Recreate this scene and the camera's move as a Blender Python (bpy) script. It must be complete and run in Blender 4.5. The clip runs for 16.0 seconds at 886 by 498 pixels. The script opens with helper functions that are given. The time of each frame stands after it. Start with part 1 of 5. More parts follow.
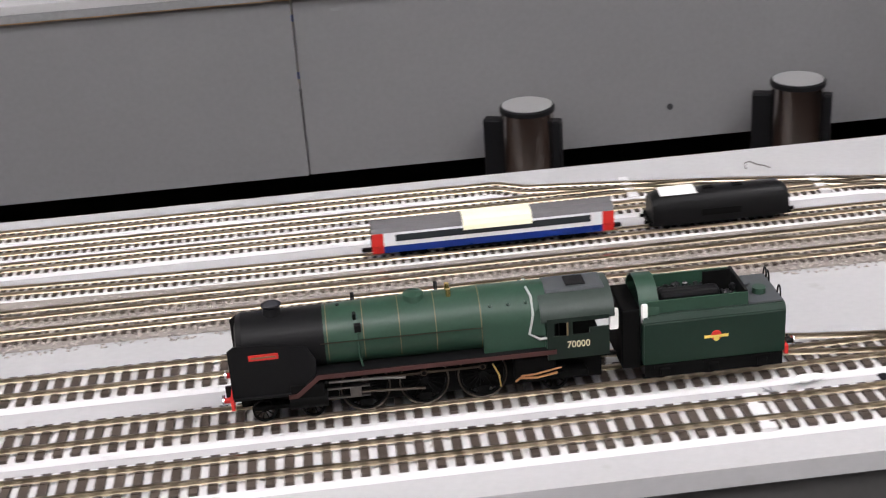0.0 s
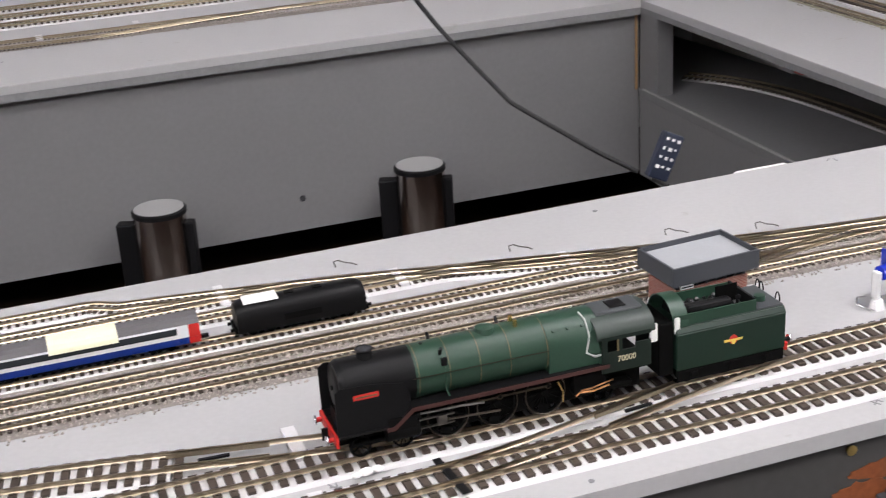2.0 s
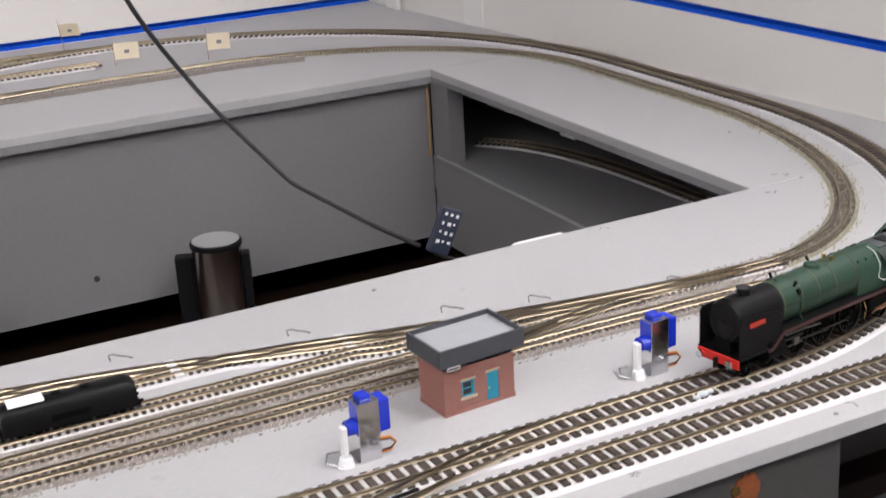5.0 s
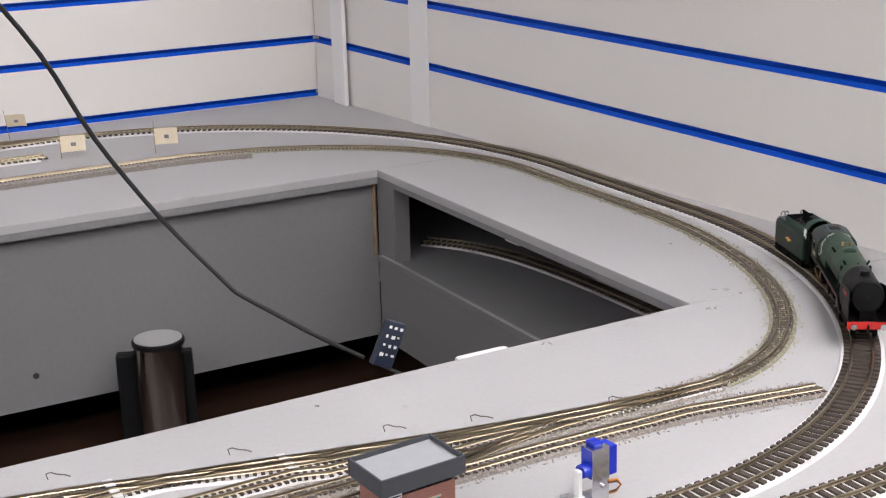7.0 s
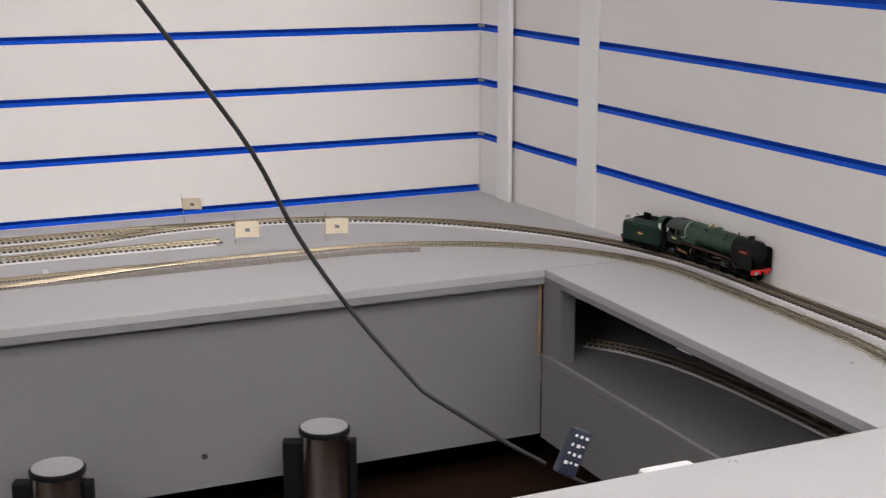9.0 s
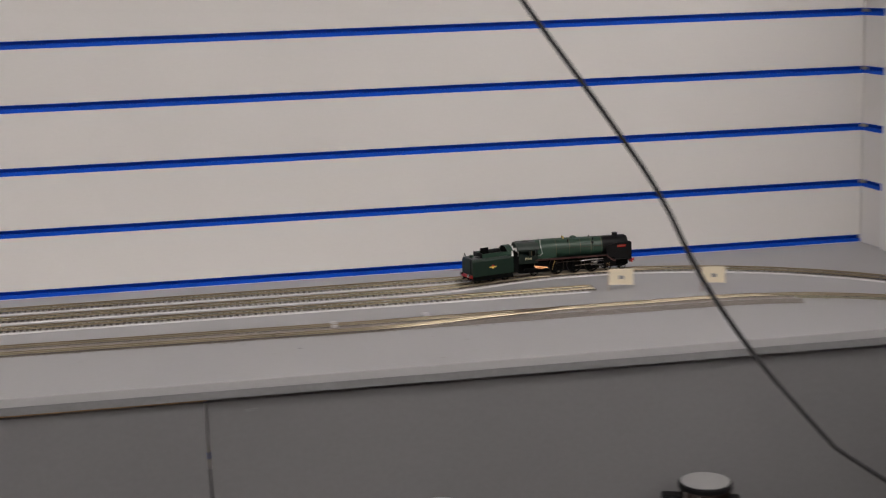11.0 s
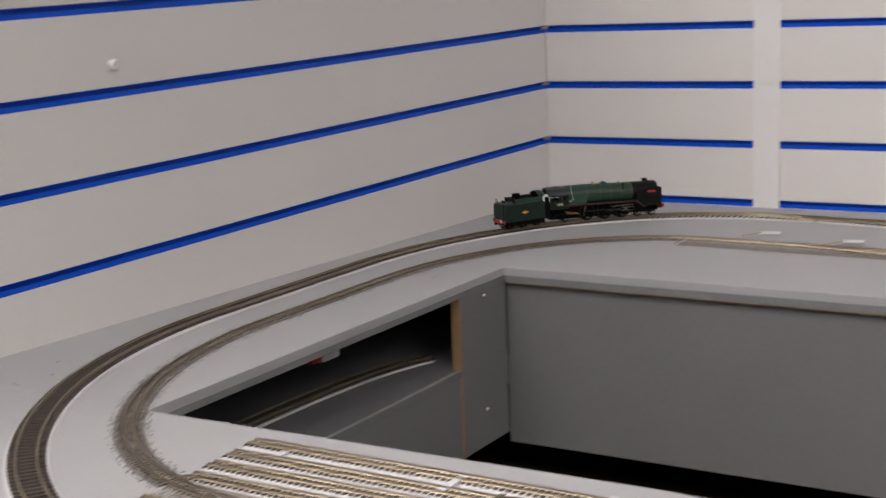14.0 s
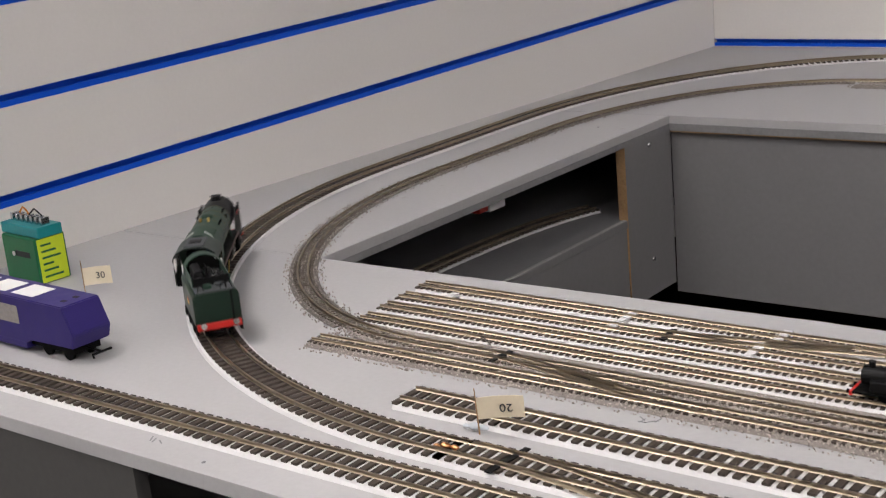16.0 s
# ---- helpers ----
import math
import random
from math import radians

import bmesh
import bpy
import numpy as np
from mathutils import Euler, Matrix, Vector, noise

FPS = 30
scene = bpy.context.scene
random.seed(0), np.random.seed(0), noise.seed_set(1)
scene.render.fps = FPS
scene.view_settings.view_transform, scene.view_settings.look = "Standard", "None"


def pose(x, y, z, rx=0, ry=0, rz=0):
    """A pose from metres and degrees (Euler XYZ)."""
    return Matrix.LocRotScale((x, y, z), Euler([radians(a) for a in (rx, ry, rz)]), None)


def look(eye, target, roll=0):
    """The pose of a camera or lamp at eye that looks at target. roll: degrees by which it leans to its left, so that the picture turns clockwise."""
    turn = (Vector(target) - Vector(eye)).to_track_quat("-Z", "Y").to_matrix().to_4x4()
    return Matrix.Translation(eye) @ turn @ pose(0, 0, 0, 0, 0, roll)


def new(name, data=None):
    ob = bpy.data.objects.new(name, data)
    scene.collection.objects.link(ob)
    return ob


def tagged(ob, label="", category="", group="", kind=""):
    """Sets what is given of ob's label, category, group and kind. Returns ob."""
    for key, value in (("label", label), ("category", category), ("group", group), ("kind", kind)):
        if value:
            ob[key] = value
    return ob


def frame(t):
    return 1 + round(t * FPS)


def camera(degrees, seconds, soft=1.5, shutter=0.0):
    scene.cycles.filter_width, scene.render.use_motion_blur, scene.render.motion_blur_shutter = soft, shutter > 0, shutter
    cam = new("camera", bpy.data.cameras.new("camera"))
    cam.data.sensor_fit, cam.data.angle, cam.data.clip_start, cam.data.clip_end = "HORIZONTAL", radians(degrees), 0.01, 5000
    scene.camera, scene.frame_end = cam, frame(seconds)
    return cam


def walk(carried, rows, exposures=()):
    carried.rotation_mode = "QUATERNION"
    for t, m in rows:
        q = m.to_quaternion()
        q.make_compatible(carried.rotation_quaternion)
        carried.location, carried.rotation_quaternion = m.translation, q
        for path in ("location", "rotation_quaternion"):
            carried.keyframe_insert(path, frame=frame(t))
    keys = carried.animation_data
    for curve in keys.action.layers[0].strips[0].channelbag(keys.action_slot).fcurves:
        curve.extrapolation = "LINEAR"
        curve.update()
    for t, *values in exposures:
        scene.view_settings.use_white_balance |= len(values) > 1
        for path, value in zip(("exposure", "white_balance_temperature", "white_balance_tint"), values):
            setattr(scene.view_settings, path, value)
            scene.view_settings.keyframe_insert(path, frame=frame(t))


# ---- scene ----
cam = camera(36.5, 16.0, soft=1.15, shutter=0.4)
PATH = [
    (0, (1.025, -1.953, 1.217), (1.163, -0.134, 0.397), -4.1),
    (0.5, (1.045, -1.965, 1.226), (1.305, -0.153, 0.422), -3.6),
    (1, (1.072, -1.974, 1.241), (1.485, -0.172, 0.478), -3.2),
    (1.5, (1.076, -1.977, 1.237), (1.582, -0.202, 0.467), -3.0),
    (2, (1.087, -1.99, 1.243), (1.672, -0.227, 0.499), -3.6),
    (2.5, (1.088, -1.992, 1.241), (1.755, -0.256, 0.508), -3.6),
    (3, (1.089, -1.993, 1.242), (1.792, -0.274, 0.498), -3.2),
    (3.5, (1.093, -1.992, 1.239), (1.807, -0.279, 0.496), -3.3),
    (4, (1.088, -1.992, 1.238), (1.814, -0.285, 0.489), -2.8),
    (4.5, (1.095, -1.994, 1.243), (1.838, -0.289, 0.506), -2.9),
    (5, (1.122, -2.005, 1.263), (1.952, -0.319, 0.578), -3.3),
    (7.5, (1.125, -1.999, 1.297), (2.05, -0.315, 0.742), -1.7),
    (8, (1.109, -1.99, 1.303), (1.993, -0.269, 0.795), -1.0),
    (10.5, (1.04, -1.97, 1.32), (1.537, -0.074, 0.924), -1.7),
    (11, (1.025, -1.941, 1.297), (1.339, 0.001, 0.932), -2.1),
    (11.5, (0.978, -1.923, 1.296), (1.084, 0.039, 0.924), -1.7),
    (12, (0.923, -1.925, 1.3), (0.814, 0.035, 0.918), -2.5),
    (12.5, (0.815, -1.923, 1.29), (0.477, 0.012, 0.915), -3.3),
    (13, (0.77, -1.941, 1.29), (0.227, -0.053, 0.915), -2.8),
    (13.5, (0.685, -1.931, 1.263), (-0.147, -0.147, 0.908), -2.6),
    (14, (0.636, -1.925, 1.231), (-0.391, -0.25, 0.857), -2.3),
    (14.5, (0.624, -1.926, 1.222), (-0.524, -0.35, 0.778), -2.8),
    (15, (0.631, -1.933, 1.223), (-0.566, -0.407, 0.735), -3.5),
    (15.5, (0.627, -1.932, 1.216), (-0.585, -0.426, 0.7), -4.3),
    (16, (0.633, -1.932, 1.211), (-0.574, -0.434, 0.664), -5.3),
]
walk(cam, [(t, look(eye, target, roll)) for t, eye, target, roll in PATH],
     [(0, 0.45, 6450, 10), (1.2, 0.50, 6450, 10), (2.5, 0.32, 6450, 10), (3.5, 0.26, 6450, 10), (5.0, 0.36, 6500, 10), (8.0, 0.38, 6500, 10), (10.3, -0.02, 6850, 10), (11.5, -0.30, 6850, 10),
      (13.0, -0.30, 6750, 10), (14.0, 0.0, 6750, 10), (16.0, 0.04, 6750, 10)])

# ---- light ----
T = 0.9            # height of the layout's surface
S = 0.0875         # spacing of the slat wall's grooves
world = bpy.data.worlds.new("world")
scene.world = world
world.use_nodes = True
world.node_tree.nodes["Background"].inputs[0].default_value = (0.9, 0.95, 1, 1)
world.node_tree.nodes["Background"].inputs[1].default_value = 0.02
scene.view_settings.exposure = 0.0


# ---- materials ----
def mat(name, color, rough=0.5, metal=0.0, vary=0.12, scale=30.0, fine=400.0, bump=0.1, depth=0.0003, spots=None, per_object=0.0, coat=0.0, spec=0.4):
    """A surface with stains at one scale, grain at another and a fine relief."""
    m = bpy.data.materials.new(name)
    m.use_nodes = True
    nt = m.node_tree
    p = nt.nodes["Principled BSDF"]
    p.inputs["Roughness"].default_value, p.inputs["Metallic"].default_value = rough, metal
    p.inputs["Coat Weight"].default_value = coat
    p.inputs["Specular IOR Level"].default_value = spec
    where = nt.nodes.new("ShaderNodeTexCoord")
    big, small = nt.nodes.new("ShaderNodeTexNoise"), nt.nodes.new("ShaderNodeTexNoise")
    for n, s in ((big, scale), (small, fine)):
        n.inputs["Scale"].default_value = s
        n.inputs["Detail"].default_value = 4
        nt.links.new(where.outputs["Object"], n.inputs["Vector"])
    mix = nt.nodes.new("ShaderNodeMath")
    mix.operation = "ADD"
    nt.links.new(big.outputs["Fac"], mix.inputs[0])
    nt.links.new(small.outputs["Fac"], mix.inputs[1])
    ramp = nt.nodes.new("ShaderNodeMapRange")
    ramp.inputs["From Min"].default_value, ramp.inputs["From Max"].default_value = 0.6, 1.4
    ramp.inputs["To Min"].default_value, ramp.inputs["To Max"].default_value = 1 - vary, 1 + vary
    nt.links.new(mix.outputs[0], ramp.inputs["Value"])
    value = ramp.outputs[0]
    if per_object:
        info = nt.nodes.new("ShaderNodeObjectInfo")
        isle = nt.nodes.new("ShaderNodeNewGeometry")
        both = nt.nodes.new("ShaderNodeMath")
        both.operation = "ADD"
        nt.links.new(info.outputs["Random"], both.inputs[0])
        nt.links.new(isle.outputs["Random Per Island"], both.inputs[1])
        r2 = nt.nodes.new("ShaderNodeMapRange")
        r2.inputs["From Max"].default_value = 2
        r2.inputs["To Min"].default_value, r2.inputs["To Max"].default_value = 1 - per_object, 1 + per_object
        nt.links.new(both.outputs[0], r2.inputs["Value"])
        mul = nt.nodes.new("ShaderNodeMath")
        mul.operation = "MULTIPLY"
        nt.links.new(value, mul.inputs[0])
        nt.links.new(r2.outputs[0], mul.inputs[1])
        value = mul.outputs[0]
    tint = nt.nodes.new("ShaderNodeVectorMath")
    tint.operation = "SCALE"
    tint.inputs[0].default_value = color
    nt.links.new(value, tint.inputs["Scale"])
    out = tint.outputs[0]
    if spots:
        sp = nt.nodes.new("ShaderNodeTexNoise")
        sp.inputs["Scale"].default_value = spots[1]
        sp.inputs["Detail"].default_value = 6
        nt.links.new(where.outputs["Object"], sp.inputs["Vector"])
        cut = nt.nodes.new("ShaderNodeMapRange")
        cut.inputs["From Min"].default_value, cut.inputs["From Max"].default_value = spots[2], spots[2] + 0.06
        nt.links.new(sp.outputs["Fac"], cut.inputs["Value"])
        mx = nt.nodes.new("ShaderNodeMix")
        mx.data_type = "RGBA"
        nt.links.new(cut.outputs[0], mx.inputs[0])
        nt.links.new(out, mx.inputs[6])
        mx.inputs[7].default_value = (*spots[0], 1)
        out = mx.outputs[2]
    nt.links.new(out, p.inputs["Base Color"])
    rr = nt.nodes.new("ShaderNodeMapRange")
    rr.inputs["To Min"].default_value, rr.inputs["To Max"].default_value = max(0.02, rough - 0.12), min(1, rough + 0.12)
    nt.links.new(big.outputs["Fac"], rr.inputs["Value"])
    nt.links.new(rr.outputs[0], p.inputs["Roughness"])
    if bump:
        b = nt.nodes.new("ShaderNodeBump")
        b.inputs["Strength"].default_value, b.inputs["Distance"].default_value = bump, depth
        nt.links.new(small.outputs["Fac"], b.inputs["Height"])
        nt.links.new(b.outputs[0], p.inputs["Normal"])
    return m


def glow(name, color, strength):
    m = bpy.data.materials.new(name)
    m.use_nodes = True
    p = m.node_tree.nodes["Principled BSDF"]
    p.inputs["Base Color"].default_value = (*color, 1)
    p.inputs["Emission Color"].default_value = (*color, 1)
    p.inputs["Emission Strength"].default_value = strength
    return m


M_BOARD = mat("painted_board", (0.425, 0.421, 0.426), 0.55, vary=0.05, scale=9, fine=260, bump=0.08, spots=((0.37, 0.36, 0.35), 42, 0.70))
M_EDGE = mat("board_edge", (0.22, 0.22, 0.225), 0.6, vary=0.15, scale=30, fine=200, bump=0.3)
M_PANEL = mat("grey_panel", (0.20, 0.197, 0.203), 0.42, vary=0.06, scale=6, fine=180, bump=0.1)
M_FASCIA = mat("grey_fascia", (0.072, 0.070, 0.069), 0.55, vary=0.10, scale=12, fine=200, bump=0.2)
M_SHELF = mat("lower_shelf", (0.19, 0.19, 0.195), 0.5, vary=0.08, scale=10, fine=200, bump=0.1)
M_EDGELINE = mat("pale_shelf_edge", (0.36, 0.355, 0.35), 0.6, vary=0.25, scale=25, fine=300, bump=0.2)
M_RAWWOOD = mat("raw_wood", (0.36, 0.22, 0.11), 0.7, vary=0.25, scale=60, fine=400, bump=0.4)
M_ORANGE = mat("orange_stain", (0.27, 0.080, 0.028), 0.65, vary=0.25, scale=60, fine=300)
M_WALL = mat("slat_board", (0.76, 0.737, 0.712), 0.42, vary=0.025, scale=4, fine=250, bump=0.04, per_object=0.02)
M_TRIM = mat("white_trim", (0.80, 0.79, 0.78), 0.4, vary=0.02, scale=10, fine=200, bump=0.03)
M_BLUE = mat("blue_groove_liner", (0.003, 0.085, 0.62), 0.4, spec=0.2, vary=0.06, scale=14, fine=100, bump=0.02)
M_DARKWOOD = mat("dark_wood", (0.024, 0.012, 0.008), 0.45, spec=0.2, vary=0.35, scale=14, fine=150, bump=0.2)
M_FLOOR = mat("carpet", (0.06, 0.06, 0.065), 0.9, vary=0.2, scale=20, fine=500, bump=0.6)
M_CEIL = mat("ceiling_tile", (0.75, 0.75, 0.74), 0.8, vary=0.03, scale=5, fine=100)
M_ROOM = mat("room_paint", (0.62, 0.60, 0.58), 0.7, vary=0.03, scale=2, fine=60)
M_RAIL = mat("nickel_rail", (0.45, 0.38, 0.275), 0.33, 1.0, vary=0.15, scale=60, fine=800, bump=0.05)
M_RAILDULL = mat("weathered_rail", (0.40, 0.34, 0.25), 0.38, 1.0, vary=0.2, scale=60, fine=800, bump=0.05)
M_SLEEPER = mat("brown_sleeper", (0.055, 0.042, 0.034), 0.6, vary=0.15, scale=200, fine=900, per_object=0.25)
M_SLEEPER2 = mat("greyed_sleeper", (0.10, 0.082, 0.066), 0.65, vary=0.15, scale=200, fine=900, per_object=0.25)
M_UNDERLAY = mat("white_foam", (0.64, 0.63, 0.635), 0.8, vary=0.05, scale=60, fine=500, bump=0.2)
M_BALLAST = mat("granite_ballast", (0.30, 0.268, 0.245), 0.9, vary=0.2, scale=200, fine=900, per_object=0.75)
M_BALLAST2 = mat("sandy_ballast", (0.38, 0.36, 0.27), 0.9, vary=0.2, scale=200, fine=900, per_object=0.5)
M_BLACK = mat("satin_black", (0.006, 0.006, 0.0065), 0.45, spec=0.16, vary=0.15, scale=120, fine=900, bump=0.03)
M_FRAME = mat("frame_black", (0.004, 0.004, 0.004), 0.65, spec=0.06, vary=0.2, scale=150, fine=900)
M_GREEN = mat("brunswick_green", (0.020, 0.052, 0.033), 0.44, vary=0.14, scale=40, fine=700, bump=0.04, coat=0.0, spec=0.42)
M_ROOFGREY = mat("cab_roof_grey", (0.06, 0.065, 0.07), 0.5, vary=0.1, scale=60, fine=600)
M_RED = mat("signal_red", (0.55, 0.025, 0.02), 0.4, vary=0.06, scale=80, fine=600)
M_MAROON = mat("lining_brown", (0.055, 0.020, 0.018), 0.5, vary=0.1, scale=80, fine=600)
M_LINE = mat("orange_lining", (0.15, 0.115, 0.06), 0.5, vary=0.1, scale=80, fine=600)
M_CREAM = mat("cream_letter", (0.75, 0.68, 0.45), 0.5, vary=0.03)
M_STEEL = mat("bright_steel", (0.62, 0.62, 0.64), 0.22, 1.0, vary=0.06, scale=60, fine=900)
M_ROD = mat("oily_rod", (0.20, 0.19, 0.18), 0.35, 1.0, vary=0.15, scale=90, fine=900)
M_TYRE = mat("worn_tyre", (0.075, 0.062, 0.050), 0.38, 1.0, vary=0.15, scale=90, fine=900)
M_BARE = mat("dull_wire", (0.16, 0.15, 0.14), 0.4, 0.7, vary=0.1, scale=90)
M_PUTTY = mat("pale_putty", (0.50, 0.54, 0.58), 0.7, vary=0.06, scale=90)
M_BRASS = mat("brass", (0.70, 0.50, 0.18), 0.28, 1.0, vary=0.06, scale=60, fine=900)
M_COPPER = mat("copper_pipe", (0.62, 0.30, 0.14), 0.3, 1.0, vary=0.06, scale=60, fine=900)
M_CHROME = mat("brushed_steel", (0.55, 0.52, 0.49), 0.2, 1.0, vary=0.04, scale=10, fine=400, bump=0.02)
M_BLACKPL = mat("black_plastic", (0.008, 0.008, 0.009), 0.5, spec=0.16, vary=0.1, scale=60, fine=600)
M_WHITEPL = mat("white_plastic", (0.80, 0.80, 0.80), 0.35, vary=0.02)
M_SERVO = mat("blue_servo", (0.012, 0.035, 0.50), 0.2, vary=0.08, scale=90, fine=500, coat=0.5)
M_YELLOWPCB = mat("yellow_label", (0.45, 0.38, 0.05), 0.5, vary=0.3, scale=300, fine=900)
M_BRICK = mat("red_brick", (0.30, 0.105, 0.075), 0.8, vary=0.15, scale=200, fine=1500, per_object=0.18)
M_MORTAR = mat("mortar", (0.36, 0.26, 0.22), 0.9, vary=0.1, scale=200, fine=1500)
M_SLATE = mat("slate_grey", (0.055, 0.06, 0.07), 0.55, vary=0.08, scale=60, fine=900)
M_ROOFTOP = mat("roof_felt", (0.36, 0.37, 0.39), 0.5, vary=0.10, scale=80, fine=900)
M_TEAL = mat("teal_paint", (0.015, 0.24, 0.36), 0.45, vary=0.06, scale=90, fine=600)
M_SAND = mat("sandstone", (0.48, 0.42, 0.30), 0.8, vary=0.1, scale=90, fine=600)
M_GLASS = mat("dark_glazing", (0.03, 0.035, 0.04), 0.08, vary=0.05)
M_NAVY = mat("coach_blue", (0.010, 0.035, 0.22), 0.3, vary=0.05, scale=90, fine=600)
M_COACHW = mat("coach_white", (0.72, 0.72, 0.74), 0.35, vary=0.03)
M_COACHROOF = mat("coach_roof", (0.12, 0.115, 0.12), 0.6, vary=0.1, scale=60, fine=600)
M_PAPERY = mat("yellow_paper", (0.82, 0.79, 0.58), 0.8, vary=0.03, scale=60)
M_PAPERW = mat("white_paper", (0.82, 0.82, 0.80), 0.8, vary=0.02, scale=60)
M_PAPERC = mat("cream_card", (0.78, 0.69, 0.52), 0.8, vary=0.04, scale=60)
M_PURPLE = mat("purple_resin", (0.028, 0.018, 0.14), 0.45, vary=0.06, scale=90, fine=900, bump=0.15)
M_WINDOWFOIL = mat("frosted_window", (0.30, 0.28, 0.26), 0.4, vary=0.15, scale=200)
M_DKGREEN = mat("green_case", (0.008, 0.13, 0.05), 0.35, vary=0.05)
M_LIME = mat("lime_label", (0.62, 0.78, 0.04), 0.5, vary=0.04)
M_TERMINAL = mat("teal_terminal", (0.01, 0.25, 0.27), 0.35, vary=0.05)
M_INK = mat("ink", (0.03, 0.03, 0.035), 0.7, vary=0.05)
M_PENCIL = mat("pencil_mark", (0.22, 0.22, 0.23), 0.8, vary=0.1)
M_CABLE = mat("black_cable", (0.015, 0.015, 0.016), 0.5, vary=0.1)
M_CARDDARK = mat("dark_label", (0.025, 0.032, 0.055), 0.4, vary=0.05)
M_BLUELABEL = mat("blue_label", (0.02, 0.16, 0.55), 0.4, vary=0.04)
M_WIRE = mat("orange_wire", (0.60, 0.22, 0.03), 0.5, vary=0.2, scale=300)


# ---- helpers ----
def part(name, bm, material, parent=None, label="", smooth=False, kind=""):
    me = bpy.data.meshes.new(name)
    bm.to_mesh(me)
    bm.free()
    me.materials.append(material)
    if smooth:
        me.polygons.foreach_set("use_smooth", [True] * len(me.polygons))
        me.set_sharp_from_angle(angle=radians(35))
    ob = new(name, me)
    if parent:
        ob.parent = parent
    return tagged(ob, label, kind=kind)


def thing(name, label, category, m=None, group="", kind=""):
    ob = new(name)
    ob.empty_display_size = 0.01
    if m is not None:
        ob.matrix_basis = m
    return tagged(ob, label, category, group, kind)


def box(bm, x0, x1, y0, y1, z0, z1, bevel=0.0, m=None):
    vs = bmesh.ops.create_cube(bm, size=1)["verts"]
    for v in vs:
        v.co = ((x0 + x1) / 2 + v.co.x * (x1 - x0), (y0 + y1) / 2 + v.co.y * (y1 - y0), (z0 + z1) / 2 + v.co.z * (z1 - z0))
    if bevel:
        es = list({e for v in vs for e in v.link_edges})
        r = bmesh.ops.bevel(bm, geom=es, offset=bevel, segments=2, affect="EDGES", profile=0.5)
        vs = list({v for f in r["faces"] for v in f.verts} | {v for v in vs if v.is_valid})
    if m is not None:
        bmesh.ops.transform(bm, matrix=m, verts=vs)
    return bm


def cyl(bm, a, b, r0, r1=None, seg=20, caps=True):
    a, b = Vector(a), Vector(b)
    m = Matrix.Translation((a + b) / 2) @ (b - a).to_track_quat("Z", "Y").to_matrix().to_4x4()
    bmesh.ops.create_cone(bm, cap_ends=caps, segments=seg, radius1=r0, radius2=r0 if r1 is None else r1, depth=(b - a).length, matrix=m)
    return bm


def tube(bm, points, r, seg=6):
    """A round wire through points."""
    pts = [Vector(p) for p in points]
    rings = []
    for i, p in enumerate(pts):
        d = (pts[min(i + 1, len(pts) - 1)] - pts[max(i - 1, 0)]).normalized()
        q = d.to_track_quat("Z", "Y")
        rings.append([bm.verts.new(p + q @ Vector((r * math.cos(6.28319 * k / seg), r * math.sin(6.28319 * k / seg), 0))) for k in range(seg)])
    for a, b in zip(rings, rings[1:]):
        for k in range(seg):
            bm.faces.new((a[k], a[(k + 1) % seg], b[(k + 1) % seg], b[k]))
    bm.faces.new(rings[0][::-1])
    bm.faces.new(rings[-1])
    return bm


def sweep(bm, line, profile, z=0.0, closed=False):
    """A closed profile of (offset to the left, height) carried along a flat line."""
    p = np.array(line, float)
    if closed:
        d = np.roll(p, -1, 0) - np.roll(p, 1, 0)
    else:
        d = np.gradient(p, axis=0)
    d /= np.hypot(*d.T)[:, None]
    left = np.stack([-d[:, 1], d[:, 0]], 1)
    rings = [[bm.verts.new((*(p[i] + left[i] * o), z + h)) for o, h in profile] for i in range(len(p))]
    pairs = list(zip(rings, rings[1:])) + ([(rings[-1], rings[0])] if closed else [])
    n = len(profile)
    for a, b in pairs:
        for k in range(n):
            bm.faces.new((a[k], b[k], b[(k + 1) % n], a[(k + 1) % n]))
    if not closed:
        bm.faces.new(rings[0])
        bm.faces.new(rings[-1][::-1])
    return bm


def extrude_outline(bm, outline, y0, y1):
    """A plate whose outline lies in x and z, between y0 and y1."""
    a = [bm.verts.new((x, y0, z)) for x, z in outline]
    b = [bm.verts.new((x, y1, z)) for x, z in outline]
    bm.faces.new(a)
    bm.faces.new(b[::-1])
    for i in range(len(a)):
        j = (i + 1) % len(a)
        bm.faces.new((a[j], a[i], b[i], b[j]))
    return bm


def text_part(name, words, size, m, material, parent=None):
    cu = bpy.data.curves.new(name, "FONT")
    cu.body, cu.size, cu.extrude, cu.align_x, cu.align_y = words, size, 0.00008, "CENTER", "CENTER"
    tmp = bpy.data.objects.new(name, cu)
    me = bpy.data.meshes.new_from_object(tmp)
    bpy.data.objects.remove(tmp)
    me.materials.clear()
    me.materials.append(material)
    ob = new(name, me)
    ob.matrix_basis = m
    if parent:
        ob.parent = parent
    return ob


